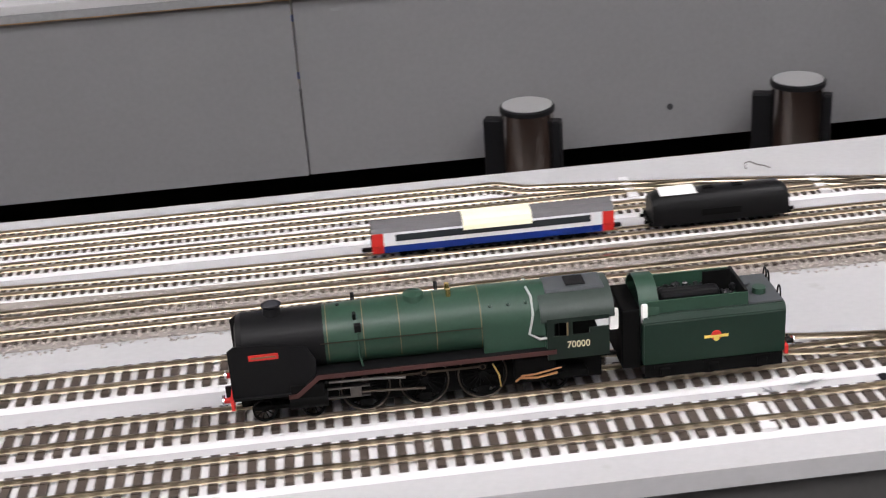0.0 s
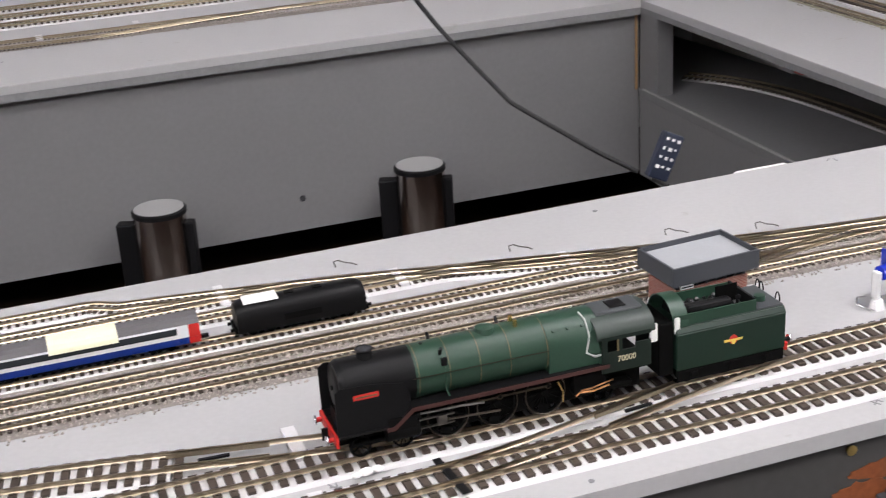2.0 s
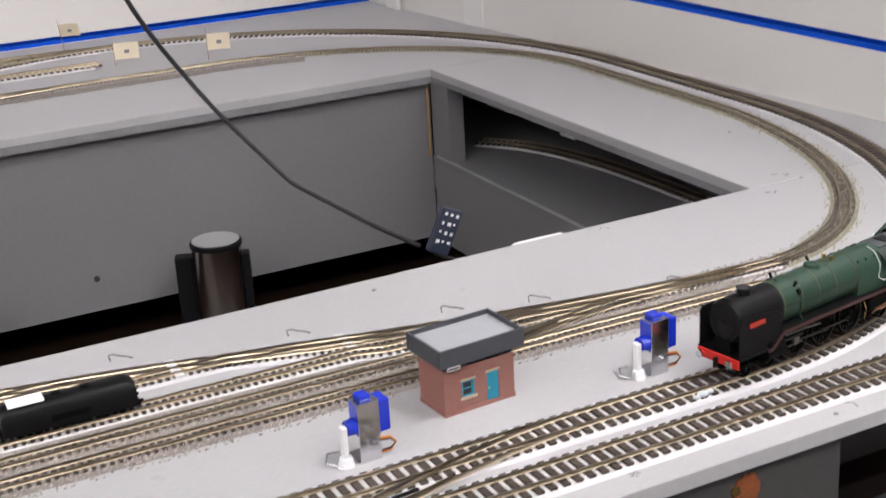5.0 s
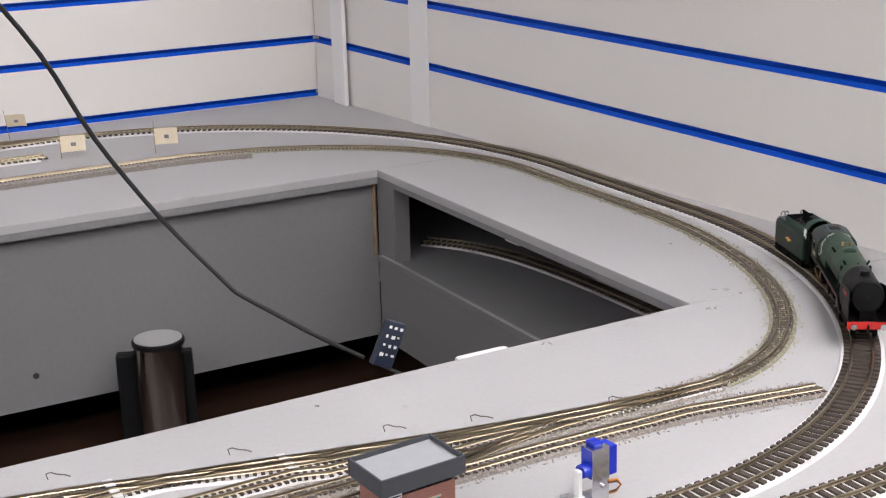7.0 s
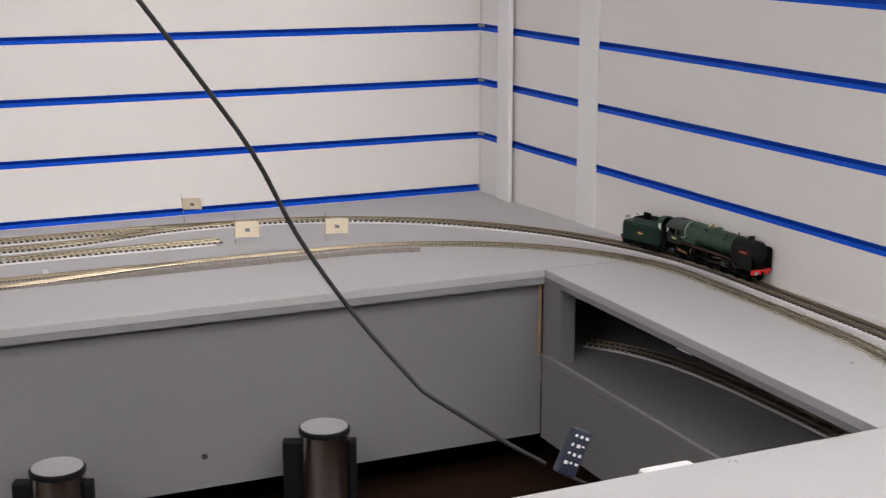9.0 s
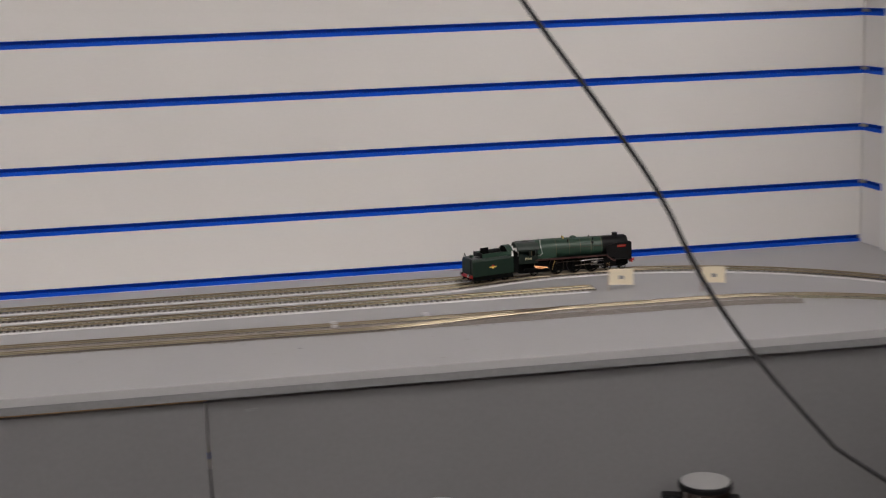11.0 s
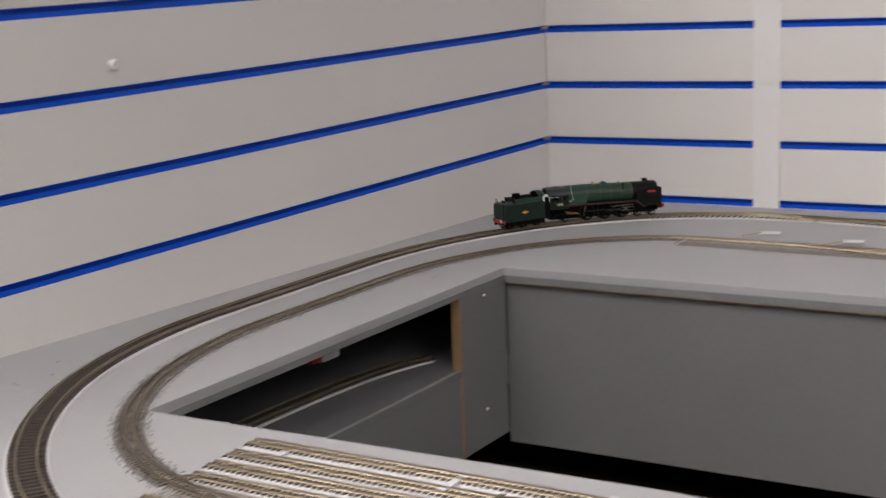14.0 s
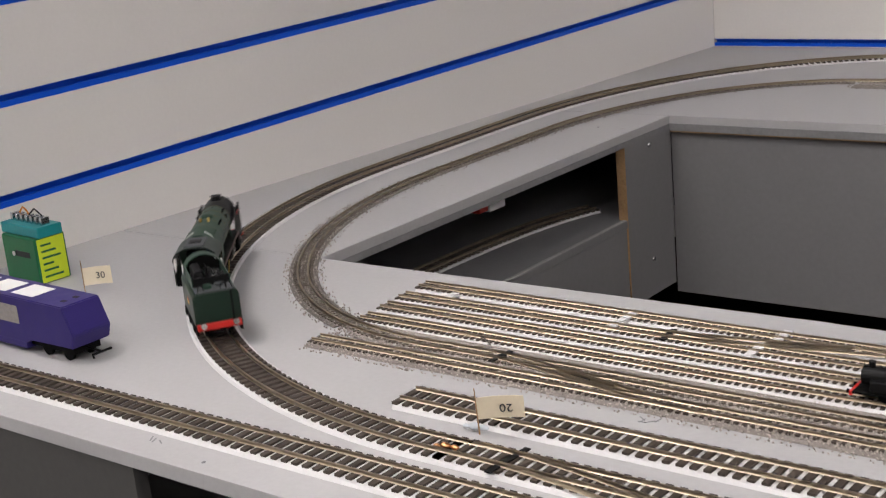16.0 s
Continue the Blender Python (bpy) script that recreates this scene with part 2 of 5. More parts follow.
# ---- the room ----
def room():
    bm = box(bmesh.new(), -4, 6, -5, 3, -0.1, 0)
    tagged(part("floor", bm, M_FLOOR), kind="structure")
    bm = box(bmesh.new(), -4, 6, -5, 3, 2.75, 2.85)
    tagged(part("ceiling", bm, M_CEIL), kind="structure")
    for name, b in (("wall_west", (-4.1, -4, -5, 3)), ("wall_east", (6, 6.1, -5, 3)), ("wall_south", (-4.1, 6.1, -5.1, -5)), ("wall_north", (-4.1, 6.1, 3, 3.1))):
        bm = box(bmesh.new(), *b, 0, 2.75)
        tagged(part(name, bm, M_ROOM), kind="structure")
    # light panels in the ceiling
    lit = glow("lit_diffuser", (1.0, 0.962, 0.975), LAMP)
    for x, y in ((-0.78, -1.75), (2.42, -1.75), (0.85, -3.0), (-1.4, -3.4), (3.1, -3.4)):
        p = thing("ceiling_light", "flat white ceiling light panel, lit", "light", pose(x, y, 2.75), group="ceiling light panels")
        fr = bmesh.new()
        for a in ((-0.62, 0.62, -0.32, -0.30), (-0.62, 0.62, 0.30, 0.32), (-0.62, -0.60, -0.30, 0.30), (0.60, 0.62, -0.30, 0.30)):
            box(fr, *a, -0.02, -0.001)
        part("frame", fr, M_TRIM, p)
        part("diffuser", box(bmesh.new(), -0.598, 0.598, -0.298, 0.298, -0.014, -0.004), lit, p)


LAMP = 14.0


def slat_wall(name, a, b, drop, strips, height=(0.62, 1.62), first=-3):
    """A slatted display wall from a to b: white boards with a blue-lined groove between each pair, and cover strips that close the grooves."""
    a, b = Vector((*a, 0)), Vector((*b, 0))
    run, length = (b - a).normalized(), (b - a).length
    wall = thing(name, "", "", Matrix.Translation(a) @ Matrix.Rotation(math.atan2(run.y, run.x), 4, "Z"), kind="structure")

    def bent(bm):
        for v in bm.verts:
            u = min(1, max(0, v.co.x / length))
            v.co.z -= drop * u if drop > 0 else -drop * (1 - u)
        return bm
    part("backing", box(bmesh.new(), 0, length, 0.009, 0.05, height[0], height[1]), M_TRIM, wall)
    g = 0.0055
    k = first
    if first > 0:
        part("slat_board", bent(box(bmesh.new(), 0, length, 0, 0.009, height[0] + 0.06, T + S * (0.07 + first) - g, 0.0008)), M_WALL, wall)
    while T + S * (0.07 + k) < height[1] - S:
        z = T + S * (0.07 + k)
        part("slat_board", bent(box(bmesh.new(), 0, length, 0, 0.009, z + g, z + S - g, 0.0008)), M_WALL, wall)
        bm = bmesh.new()
        box(bm, 0, length, 0.0078, 0.0086, z - g, z + g)
        box(bm, 0, length, 0.0002, 0.0078, z - g, z - g + 0.0012)
        box(bm, 0, length, 0.0002, 0.0018, z - g + 0.0012, z - g + 0.0052)
        box(bm, 0, length, 0.0012, 0.0078, z + g - 0.0012, z + g)
        part("groove_liner", bent(bm), M_BLUE, wall, "blue plastic groove liner")
        k += 1
    for x0, x1 in strips:
        part("cover_strip", box(bmesh.new(), x0, x1, -0.0022, 0, height[0], height[1], 0.0008), M_TRIM, wall)
    return wall


def plate(name, corners, z0, z1, material, parent=None, label="", kind=""):
    """A flat board with the given corners, counter-clockwise, its edge slightly rounded."""
    bm = bmesh.new()
    lo = [bm.verts.new((x, y, z0)) for x, y in corners]
    hi = [bm.verts.new((x, y, z1)) for x, y in corners]
    bm.faces.new(lo[::-1])
    top = bm.faces.new(hi)
    for i in range(len(lo)):
        j = (i + 1) % len(lo)
        bm.faces.new((lo[i], lo[j], hi[j], hi[i]))
    bmesh.ops.bevel(bm, geom=list(top.edges), offset=0.0008, segments=2, affect="EDGES", profile=0.5)
    return part(name, bm, material, parent, label, kind=kind)


HL, HR, HF, HN = -0.140, 1.850, -0.520, -1.138   # the open well in the layout's middle
XL, XR = -0.415, 2.062


def boards():
    e = 0.0006
    table = thing("layout_table", "pale grey painted plywood layout table with an open well", "table")
    near = [(XL, -1.489), (0.38, -1.489), (0.84, -1.498), (XR + 0.6, -1.498), (XR + 0.6, HN + 0.004), (HR, HN + 0.004), (1.35, HN - 0.002), (0.84, HN - 0.002), (0.30, HN + 0.009), (HL, HN - 0.003), (XL + 0.014, HN - 0.003)]
    for name, c in (("near_board", near), ("far_board", [(-0.368, HF + e), (2.049, HF + e), (2.002, 0.0), (-0.338, 0.0)]),
                    ("left_board", [(-0.400, HN - 0.0012), (HL, HN - 0.0012), (HL, HF), (-0.368, HF)]), ("right_board", [(HR, HN + 0.0056), (2.103, HN + 0.0056), (2.049, HF), (HR, HF)])):
        plate(name, c, T - 0.0095, T, M_BOARD, table)
    # battens that show round the well's rim as a darker edge
    bm = bmesh.new()
    box(bm, HL, HR, HF + 0.0003, HF + 0.008, T - 0.0185, T - 0.0098)
    box(bm, HR + 0.0003, HR + 0.008, HN, HF, T - 0.0165, T - 0.0098)
    box(bm, HL - 0.008, HL - 0.0003, HN + 0.01, HF, T - 0.0165, T - 0.0098)
    part("rim", bm, M_EDGE, table)
    # the panel along the far side of the well, in two lengths, with a raw edge at their joint
    for name, x0, x1, y in (("well_panel", 0.9895, HR + 0.002, HF + 0.010), ("well_panel", HL - 0.002, 0.988, HF + 0.0075)):
        part(name, box(bmesh.new(), x0, x1, y, y + 0.006, 0.676, T - 0.0098, 0.0005), M_PANEL, table)
    part("raw_edge", box(bmesh.new(), HL, 0.990, HF + 0.0015, HF + 0.0038, T - 0.0202, T - 0.0187), M_RAWWOOD, table, "bare wooden edge")
    part("raw_edge", box(bmesh.new(), 1.58, HR - 0.004, HF + 0.0075, HF + 0.0098, T - 0.0202, T - 0.0187), M_RAWWOOD, table, "bare wooden edge")
    part("raw_edge", box(bmesh.new(), HR - 0.0035, HR - 0.001, HF + 0.008, HF + 0.0098, T - 0.115, T - 0.0187), M_RAWWOOD, table, "bare wooden edge")
    part("screw_hole", cyl(bmesh.new(), (1.407, HF + 0.0085, 0.716), (1.407, HF + 0.011, 0.716), 0.0035), M_INK, table)
    part("scrape", box(bmesh.new(), 1.03, 1.045, HF + 0.0092, HF + 0.0102, 0.862, 0.865), M_EDGE, table)
    # the front below the near board
    for x0, x1 in ((XL, 0.028), (0.42, 1.625)):
        part("front_panel", box(bmesh.new(), x0, x1, -1.488, -1.478, 0.66, T - 0.0098), M_FASCIA, table)
    part("inner_back", box(bmesh.new(), XL, 2.6, HN - 0.03, HN - 0.02, 0.60, T - 0.0098), M_FASCIA, table)
    for x in (XL + 0.04, 0.44, 1.52, 2.5):
        part("leg", box(bmesh.new(), x, x + 0.045, -1.42, -1.375, 0, T - 0.0098), M_FASCIA, table)
    for x in (XL + 0.04, 1.9):
        part("leg", box(bmesh.new(), x, x + 0.045, -0.10, -0.055, 0, T - 0.0098), M_FASCIA, table)
    # bare orange patches and screws on the front
    random.seed(4)
    for cx, cz, w, h in ((1.500, 0.864, 0.034, 0.006), (1.474, 0.852, 0.020, 0.007), (1.452, 0.842, 0.016, 0.006), (1.556, 0.870, 0.010, 0.011)):
        bm = bmesh.new()
        n = 36
        ring = [(cx + w * (0.88 + 0.16 * random.random()) * math.cos(6.283 * i / n), cz + h * (0.85 + 0.3 * random.random()) * math.sin(6.283 * i / n)) for i in range(n)]
        extrude_outline(bm, ring, -1.4888, -1.4881)
        part("bare_patch", bm, M_ORANGE, table, "bare orange patch in the grey paint")
    for x, z in ((1.466, 0.880), (1.548, 0.873)):
        part("screw", cyl(bmesh.new(), (x, -1.4898, z), (x, -1.4882, z), 0.003, 0.0025), M_BRASS, table)
    # lower level on both sides of the well, seen through the openings
    low = thing("lower_shelf", "grey lower shelf with a hidden track under the layout", "shelf")
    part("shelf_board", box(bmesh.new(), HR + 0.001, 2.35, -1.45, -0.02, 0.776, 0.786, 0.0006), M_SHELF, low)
    part("fascia", box(bmesh.new(), HR + 0.002, HR + 0.010, HN - 0.02, HF + 0.008, 0.672, 0.7755), M_PANEL, low)
    # thin pale strip added to stand for the light line on the lit edge
    part("shelf_edge_line", box(bmesh.new(), HR + 0.0004, HR + 0.004, HN - 0.02, HF - 0.002, 0.7862, 0.7878), M_EDGELINE, low, "pale line along the shelf edge")
    part("post", box(bmesh.new(), HR + 0.002, HR + 0.024, HF - 0.038, HF + 0.008, 0.7835, T - 0.0098, 0.001), M_PANEL, low)
    # near-black sheet closes the opening: the shade inside is put into its colour
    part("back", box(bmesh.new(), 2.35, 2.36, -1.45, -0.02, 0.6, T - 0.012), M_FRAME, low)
    low2 = thing("lower_shelf", "dim grey lower shelf with a hidden track under the layout", "shelf")
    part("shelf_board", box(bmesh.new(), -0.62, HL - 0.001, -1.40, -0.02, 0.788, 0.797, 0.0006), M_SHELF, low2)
    part("fascia", box(bmesh.new(), HL - 0.010, HL - 0.002, -1.2, HF - 0.108, 0.690, 0.7875), M_PANEL, low2)
    part("post", box(bmesh.new(), HL - 0.012, HL - 0.0005, HF - 0.106, HF + 0.003, 0.690, T - 0.0098, 0.0006), M_PANEL, low2)
    part("raw_edge", box(bmesh.new(), HL - 0.012, HL - 0.0005, HF - 0.1068, HF - 0.1062, 0.690, T - 0.0098), M_RAWWOOD, low2, "bare wooden edge")
    # the same added light line along the left shelf
    part("shelf_edge_line", box(bmesh.new(), HL - 0.006, HL - 0.0018, -1.2, HF - 0.108, 0.7972, 0.7980), M_EDGELINE, low2, "pale line along the shelf edge")
    # as on the right, black in place of the shade deep under the board
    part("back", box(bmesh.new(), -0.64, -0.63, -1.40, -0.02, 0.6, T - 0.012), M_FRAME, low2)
    for y, z in ((HF - 0.05, 0.875), (HF - 0.05, 0.735)):
        part("screw", cyl(bmesh.new(), (HL - 0.0006, y, z), (HL + 0.0008, y, z), 0.003, 0.0025), M_STEEL, low2)
    # dark wooden top at the bottom of the well
    part_ob = part("dark_tabletop", box(bmesh.new(), -0.6, 2.35, -1.2, -0.02, 0.595, 0.620, 0.002), M_DARKWOOD)
    tagged(part_ob, "dark brown wooden tabletop below the well", "table")
    for x in (-0.5, 2.2):
        for y in (-1.12, -0.1):
            part("leg", box(bmesh.new(), x, x + 0.05, y, y + 0.05, 0, 0.5955), M_DARKWOOD, part_ob)
    # switches under the boards, red and white
    for x, y in ((1.885, -0.80), (-0.170, -0.855)):
        sw = thing("point_motor", "small white and red switch under the board", "switch", pose(x, y, T - 0.0096))
        part("case", box(bmesh.new(), -0.012, 0.012, -0.014, 0.014, -0.022, 0, 0.001), M_WHITEPL, sw)
        part("button", box(bmesh.new(), -0.011, 0.011, -0.030, -0.0145, -0.020, -0.006, 0.001), M_RED, sw)


room()
boards()
slat_wall("wall_far", (-0.338, 0.0), (2.002, 0.0), 0.0, [(0.338, 0.378)])
slat_wall("wall_left", (-0.4325, -1.75), (-0.338, 0.0), -0.050, [], first=1)
slat_wall("wall_right", (2.002, 0.0), (2.125, -1.40), 0.026, [(0.285, 0.332)], first=1)
trunk = thing("trunking", "white plastic cable trunking up the wall's corner", "trunking", kind="structure")
part("cover", box(bmesh.new(), 1.9985, 2.0062, -0.112, -0.070, T, 1.95, 0.002), M_TRIM, trunk)
part("base", box(bmesh.new(), 2.0063, 2.0076, -0.106, -0.076, T, 1.95), M_TRIM, trunk)


# ---- tracks ----
def ease(a, b, x):
    u = min(1.0, max(0.0, (x - a) / (b - a)))
    return u * u * (3 - 2 * u)


def skew(x):
    """The near boards stand slightly out of square towards their left end."""
    return 0.017 * (1 - ease(0.36, 0.84, x))


def resample(points, step):
    """Points at even steps along a line."""
    p = np.array(points, float)
    s = np.r_[0, np.cumsum(np.hypot(*np.diff(p, axis=0).T))]
    n = max(2, int(round(s[-1] / step)) + 1)
    q = np.linspace(0, s[-1], n)
    return np.stack([np.interp(q, s, p[:, 0]), np.interp(q, s, p[:, 1])], 1)


def corner(cx, cy, a, b, start, end, n=40):
    return [(cx + a * math.cos(radians(start + (end - start) * i / n)), cy + b * math.sin(radians(start + (end - start) * i / n))) for i in range(n + 1)]


def oo_loop():
    """The outer circuit, from the near straight round the right-hand end, the far side and the left-hand end."""
    x0, x1, near, far = -0.312, 2.042, -1.421, -0.100
    line = [(x, near + skew(x)) for x in np.arange(0.20, x1 - 0.44, 0.04)]
    line += corner(x1 - 0.44, near + 0.52, 0.44, 0.52, -90, 0)
    line += corner(x1 - 0.51, far - 0.555, 0.51, 0.555, 0, 90)
    for x in np.arange(x1 - 0.52, x0 + 0.38, -0.04):
        line.append((x, far - 0.045 * (1 - ease(1.28, 1.50, x)) * ease(0.12, 0.42, x) + 0.012 * (1 - ease(0.1, 0.5, x))))
    line += corner(x0 + 0.37, far + 0.012 - 0.50, 0.37, 0.50, 90, 180)
    line += corner(x0 + 0.50, near + 0.017 + 0.55, 0.50, 0.55, 180, 270)
    return resample(line, 0.004)


def far_fine(x):
    """The fine gauge line along the far side runs slightly askew."""
    return -0.276 - 0.032 * min(max(x, 0.0), 1.2) / 1.2


def n_loop():
    x0, x1, near, far = -0.238, 2.001, -1.286, -0.308
    line = [(x, near + 0.6 * skew(x)) for x in np.arange(0.10, x1 - 0.272, 0.03)]
    line += corner(x1 - 0.272, near + 0.416, 0.272, 0.416, -90, 0)
    line += corner(x1 - 0.374, far - 0.33, 0.374, 0.33, 0, 90)
    line += [(x, far_fine(x)) for x in np.arange(x1 - 0.39, x0 + 0.28, -0.03)]
    line += corner(x0 + 0.265, far_fine(0) - 0.36, 0.265, 0.36, 90, 180)
    line += corner(x0 + 0.32, near + 0.0095 + 0.42, 0.32, 0.42, 180, 270)
    return resample(line, 0.004)


def straight(x0, x1, y, amount=1.0):
    return resample([(x, y + amount * skew(x)) for x in np.linspace(x0, x1, 60)], 0.004)


def slide(x0, x1, y0, y1, lead=0.0, tail=0.0, amount=1.0):
    """From one line over to another."""
    pts = [(x, y0 + (y1 - y0) * ease(x0, x1, x) + amount * skew(x)) for x in np.linspace(x0 - lead, x1 + tail, 60)]
    return resample(pts, 0.004)


SLEEPERS = {}


def sleeper_mesh(length, width, height, material):
    key = (length, width, height, material.name)
    if key not in SLEEPERS:
        bm = box(bmesh.new(), -width / 2, width / 2, -length / 2, length / 2, 0, height)
        for s in (-1, 1):
            for c in (-0.2, 0.2):
                box(bm, -width * 0.42, width * 0.42, s * length * 0.28 + c * length * 0.28 - 0.0007, s * length * 0.28 + c * length * 0.28 + 0.0007, height, height + length * 0.016)
        me = bpy.data.meshes.new("sleeper")
        bm.to_mesh(me)
        bm.free()
        me.materials.append(material)
        SLEEPERS[key] = me
    return SLEEPERS[key]


def joined_boxes(name, rows, size, material, parent, kind="stuff"):
    """Many small blocks in one mesh: rows of x, y, z, turn."""
    l, w, h = size
    base = np.array([(-w / 2, -l / 2, 0), (w / 2, -l / 2, 0), (w / 2, l / 2, 0), (-w / 2, l / 2, 0), (-w / 2, -l / 2, h), (w / 2, -l / 2, h), (w / 2, l / 2, h), (-w / 2, l / 2, h)])
    faces = np.array([(0, 3, 2, 1), (4, 5, 6, 7), (0, 1, 5, 4), (1, 2, 6, 5), (2, 3, 7, 6), (3, 0, 4, 7)])
    verts, polys = [], []
    for i, (x, y, z, a) in enumerate(rows):
        c, s = math.cos(a), math.sin(a)
        verts.append(np.stack([x + base[:, 0] * c - base[:, 1] * s, y + base[:, 0] * s + base[:, 1] * c, z + base[:, 2]], 1))
        polys.append(faces + 8 * i)
    me = bpy.data.meshes.new(name)
    me.from_pydata(np.concatenate(verts).tolist(), [], np.concatenate(polys).tolist())
    me.materials.append(material)
    ob = new(name, me)
    ob.parent = parent
    return tagged(ob, kind=kind)


def track(label, line, oo=True, closed=False, bed="foam", singles=None, rail=None, dull=False, skip=None, sleepers=True, turnout=False, lift=0.0):
    """A length of model track along a line: bed, sleepers and two rails."""
    gauge, pitch, sl, sw, sh, rh = (0.0156, 0.0080, 0.0280, 0.0042, 0.0016, 0.0024) if oo else (0.0086, 0.0051, 0.0165, 0.0025, 0.0011, 0.0019)
    t = thing("railway_track", label, "track")
    z = T
    if bed == "foam":
        w = 0.0172 if oo else 0.0105
        part("underlay", sweep(bmesh.new(), line[::4], [(-w, 0.0002), (w, 0.0002), (w - 0.0012, 0.0020), (-w + 0.0012, 0.0020)], z, closed), M_UNDERLAY, t, "white foam underlay")
        z += 0.0020
    elif bed == "stone":
        z += 0.0014
    smat = M_SLEEPER2 if dull else M_SLEEPER
    if sleepers:
        every = resample(np.vstack([line, line[:1]]) if closed else line, pitch)
        d = np.gradient(every, axis=0)
        far, one = [], 0
        for i, (p, q) in enumerate(zip(every, d)):
            a = math.atan2(q[1], q[0])
            if skip and skip(p[0], p[1]):
                continue
            if singles and singles[0] < p[0] < singles[1] and p[1] < -1.2:
                ob = new("sleeper", sleeper_mesh(sl, sw, sh, smat))
                ob.parent = t
                ob.matrix_basis = Matrix.Translation((p[0], p[1], z)) @ Matrix.Rotation(a, 4, "Z")
            else:
                far.append((p[0], p[1], z, a))
        if far:
            joined_boxes("sleeper_run", far, (sl, sw, sh), smat, t)
    if bed is None:
        z += 0.0021
    zr = z + sh + lift
    for side in (-1, 1):
        o = side * gauge / 2
        prof = [(o - 0.0008, 0), (o + 0.0008, 0), (o + 0.0004, 0.0006), (o + 0.0007, rh - 0.0007), (o + 0.0007, rh), (o - 0.0007, rh), (o - 0.0007, rh - 0.0007), (o - 0.0004, 0.0006)]
        part("rail", sweep(bmesh.new(), line, prof, zr, closed), rail or (M_RAILDULL if dull else M_RAIL), t)
    if turnout:
        # check rails and a tie bar
        for side in (-1, 1):
            o = side * (gauge / 2 - 0.0022)
            mid = line[len(line) // 2 - 6: len(line) // 2 + 8]
            part("check_rail", sweep(bmesh.new(), mid, [(o - 0.0004, 0), (o + 0.0004, 0), (o + 0.0004, rh), (o - 0.0004, rh)], zr), M_RAIL, t)
        p, q = line[6], line[8] - line[6]
        a = math.atan2(q[1], q[0])
        part("tie_bar", box(bmesh.new(), -0.002, 0.002, -sl * 0.62, sl * 0.62, z + sh, z + sh + 0.0008, m=Matrix.Translation((p[0], p[1], 0)) @ Matrix.Rotation(a, 4, "Z")), M_BLACKPL, t)
        part("frog", box(bmesh.new(), -0.008, 0.008, -0.0010, 0.0010, zr, zr + rh * 0.5, m=Matrix.Translation((line[len(line) // 2][0], line[len(line) // 2][1], 0)) @ Matrix.Rotation(a, 4, "Z")), M_BLACKPL, t)
    return t


def ballast(name, label, lines, half, count, material, top=0.0026):
    """Loose stone chippings heaped along lines, with a thin layer below them."""
    rng = np.random.default_rng(7)
    verts, faces = [], []
    octa = np.array([(1, 0, 0), (-1, 0, 0), (0, 1, 0), (0, -1, 0), (0, 0, 1), (0, 0, -1)], float)
    tri = np.array([(0, 2, 4), (2, 1, 4), (1, 3, 4), (3, 0, 4), (2, 0, 5), (1, 2, 5), (3, 1, 5), (0, 3, 5)])
    allp = np.vstack(lines)
    d = np.vstack([np.gradient(l, axis=0) for l in lines])
    d /= np.hypot(*d.T)[:, None]
    idx = rng.integers(0, len(allp), count)
    off = np.clip(rng.normal(0, half * 0.62, count), -half * 1.35, half * 1.35)
    for i, (k, o) in enumerate(zip(idx, off)):
        r = rng.uniform(0.0005, 0.0011)
        x, y = allp[k][0] - d[k][1] * o + rng.normal(0, 0.001), allp[k][1] + d[k][0] * o
        zz = T + 0.0004 + (top - 0.0008) * max(0, 1 - (abs(o) / (half * 1.25)) ** 3) * rng.uniform(0.5, 1)
        verts.append(octa * r * rng.uniform(0.6, 1.3, (6, 1)) + (x, y, zz))
        faces.append(tri + 6 * i)
    me = bpy.data.meshes.new(name)
    me.from_pydata(np.concatenate(verts).tolist(), [], np.concatenate(faces).tolist())
    me.materials.append(material)
    ob = tagged(new(name, me), label, "ballast", kind="stuff")
    for l in lines:
        part("ballast_bed", sweep(bmesh.new(), l[::4], [(-half, 0.0003), (half, 0.0003), (half * 0.8, 0.0013), (-half * 0.8, 0.0013)], T), material, ob)
    return ob


OO = oo_loop()
NL = n_loop()
O1, O2, O3 = -1.421, -1.463, -1.371
track("brown sleepered outer loop of model track on white foam", OO, closed=True, singles=(0.86, 1.72), dull=False)
track("straight front model track on white foam underlay", straight(XL + 0.02, 2.6, O2), singles=(0.86, 1.86))
track("short siding of model track with a cut end", slide(0.98, 1.33, O3, O1, 0.85, -0.19), singles=(0.50, 1.16))
track("siding track curving into the main line", slide(0.98, 1.33, O3, O1), turnout=True, bed=None, sleepers=False, lift=0.0002)
track("brown crossover of two turnouts between the tracks", slide(1.235, 1.50, O2, O1), lift=0.0002, bed=None, turnout=True, sleepers=False)
track("brown crossover of two turnouts between the front tracks", slide(0.215, 0.50, O1, O2), lift=0.0002, bed=None, turnout=True, sleepers=False)
# far side
track("straight back track along the slatted wall", straight(0.30, 1.42, -0.088, 0), singles=None)
track("far siding of model track with a cut end", slide(0.42, 0.66, -0.150, -0.203, 0, 0.85, amount=0))
track("turnout track leading to the back line", slide(0.10, 0.30, -0.100, -0.088, amount=0), bed=None, sleepers=False, turnout=True)
track("turnout track leading off the back line", slide(1.42, 1.62, -0.088, -0.105, amount=0), bed=None, sleepers=False, turnout=True)
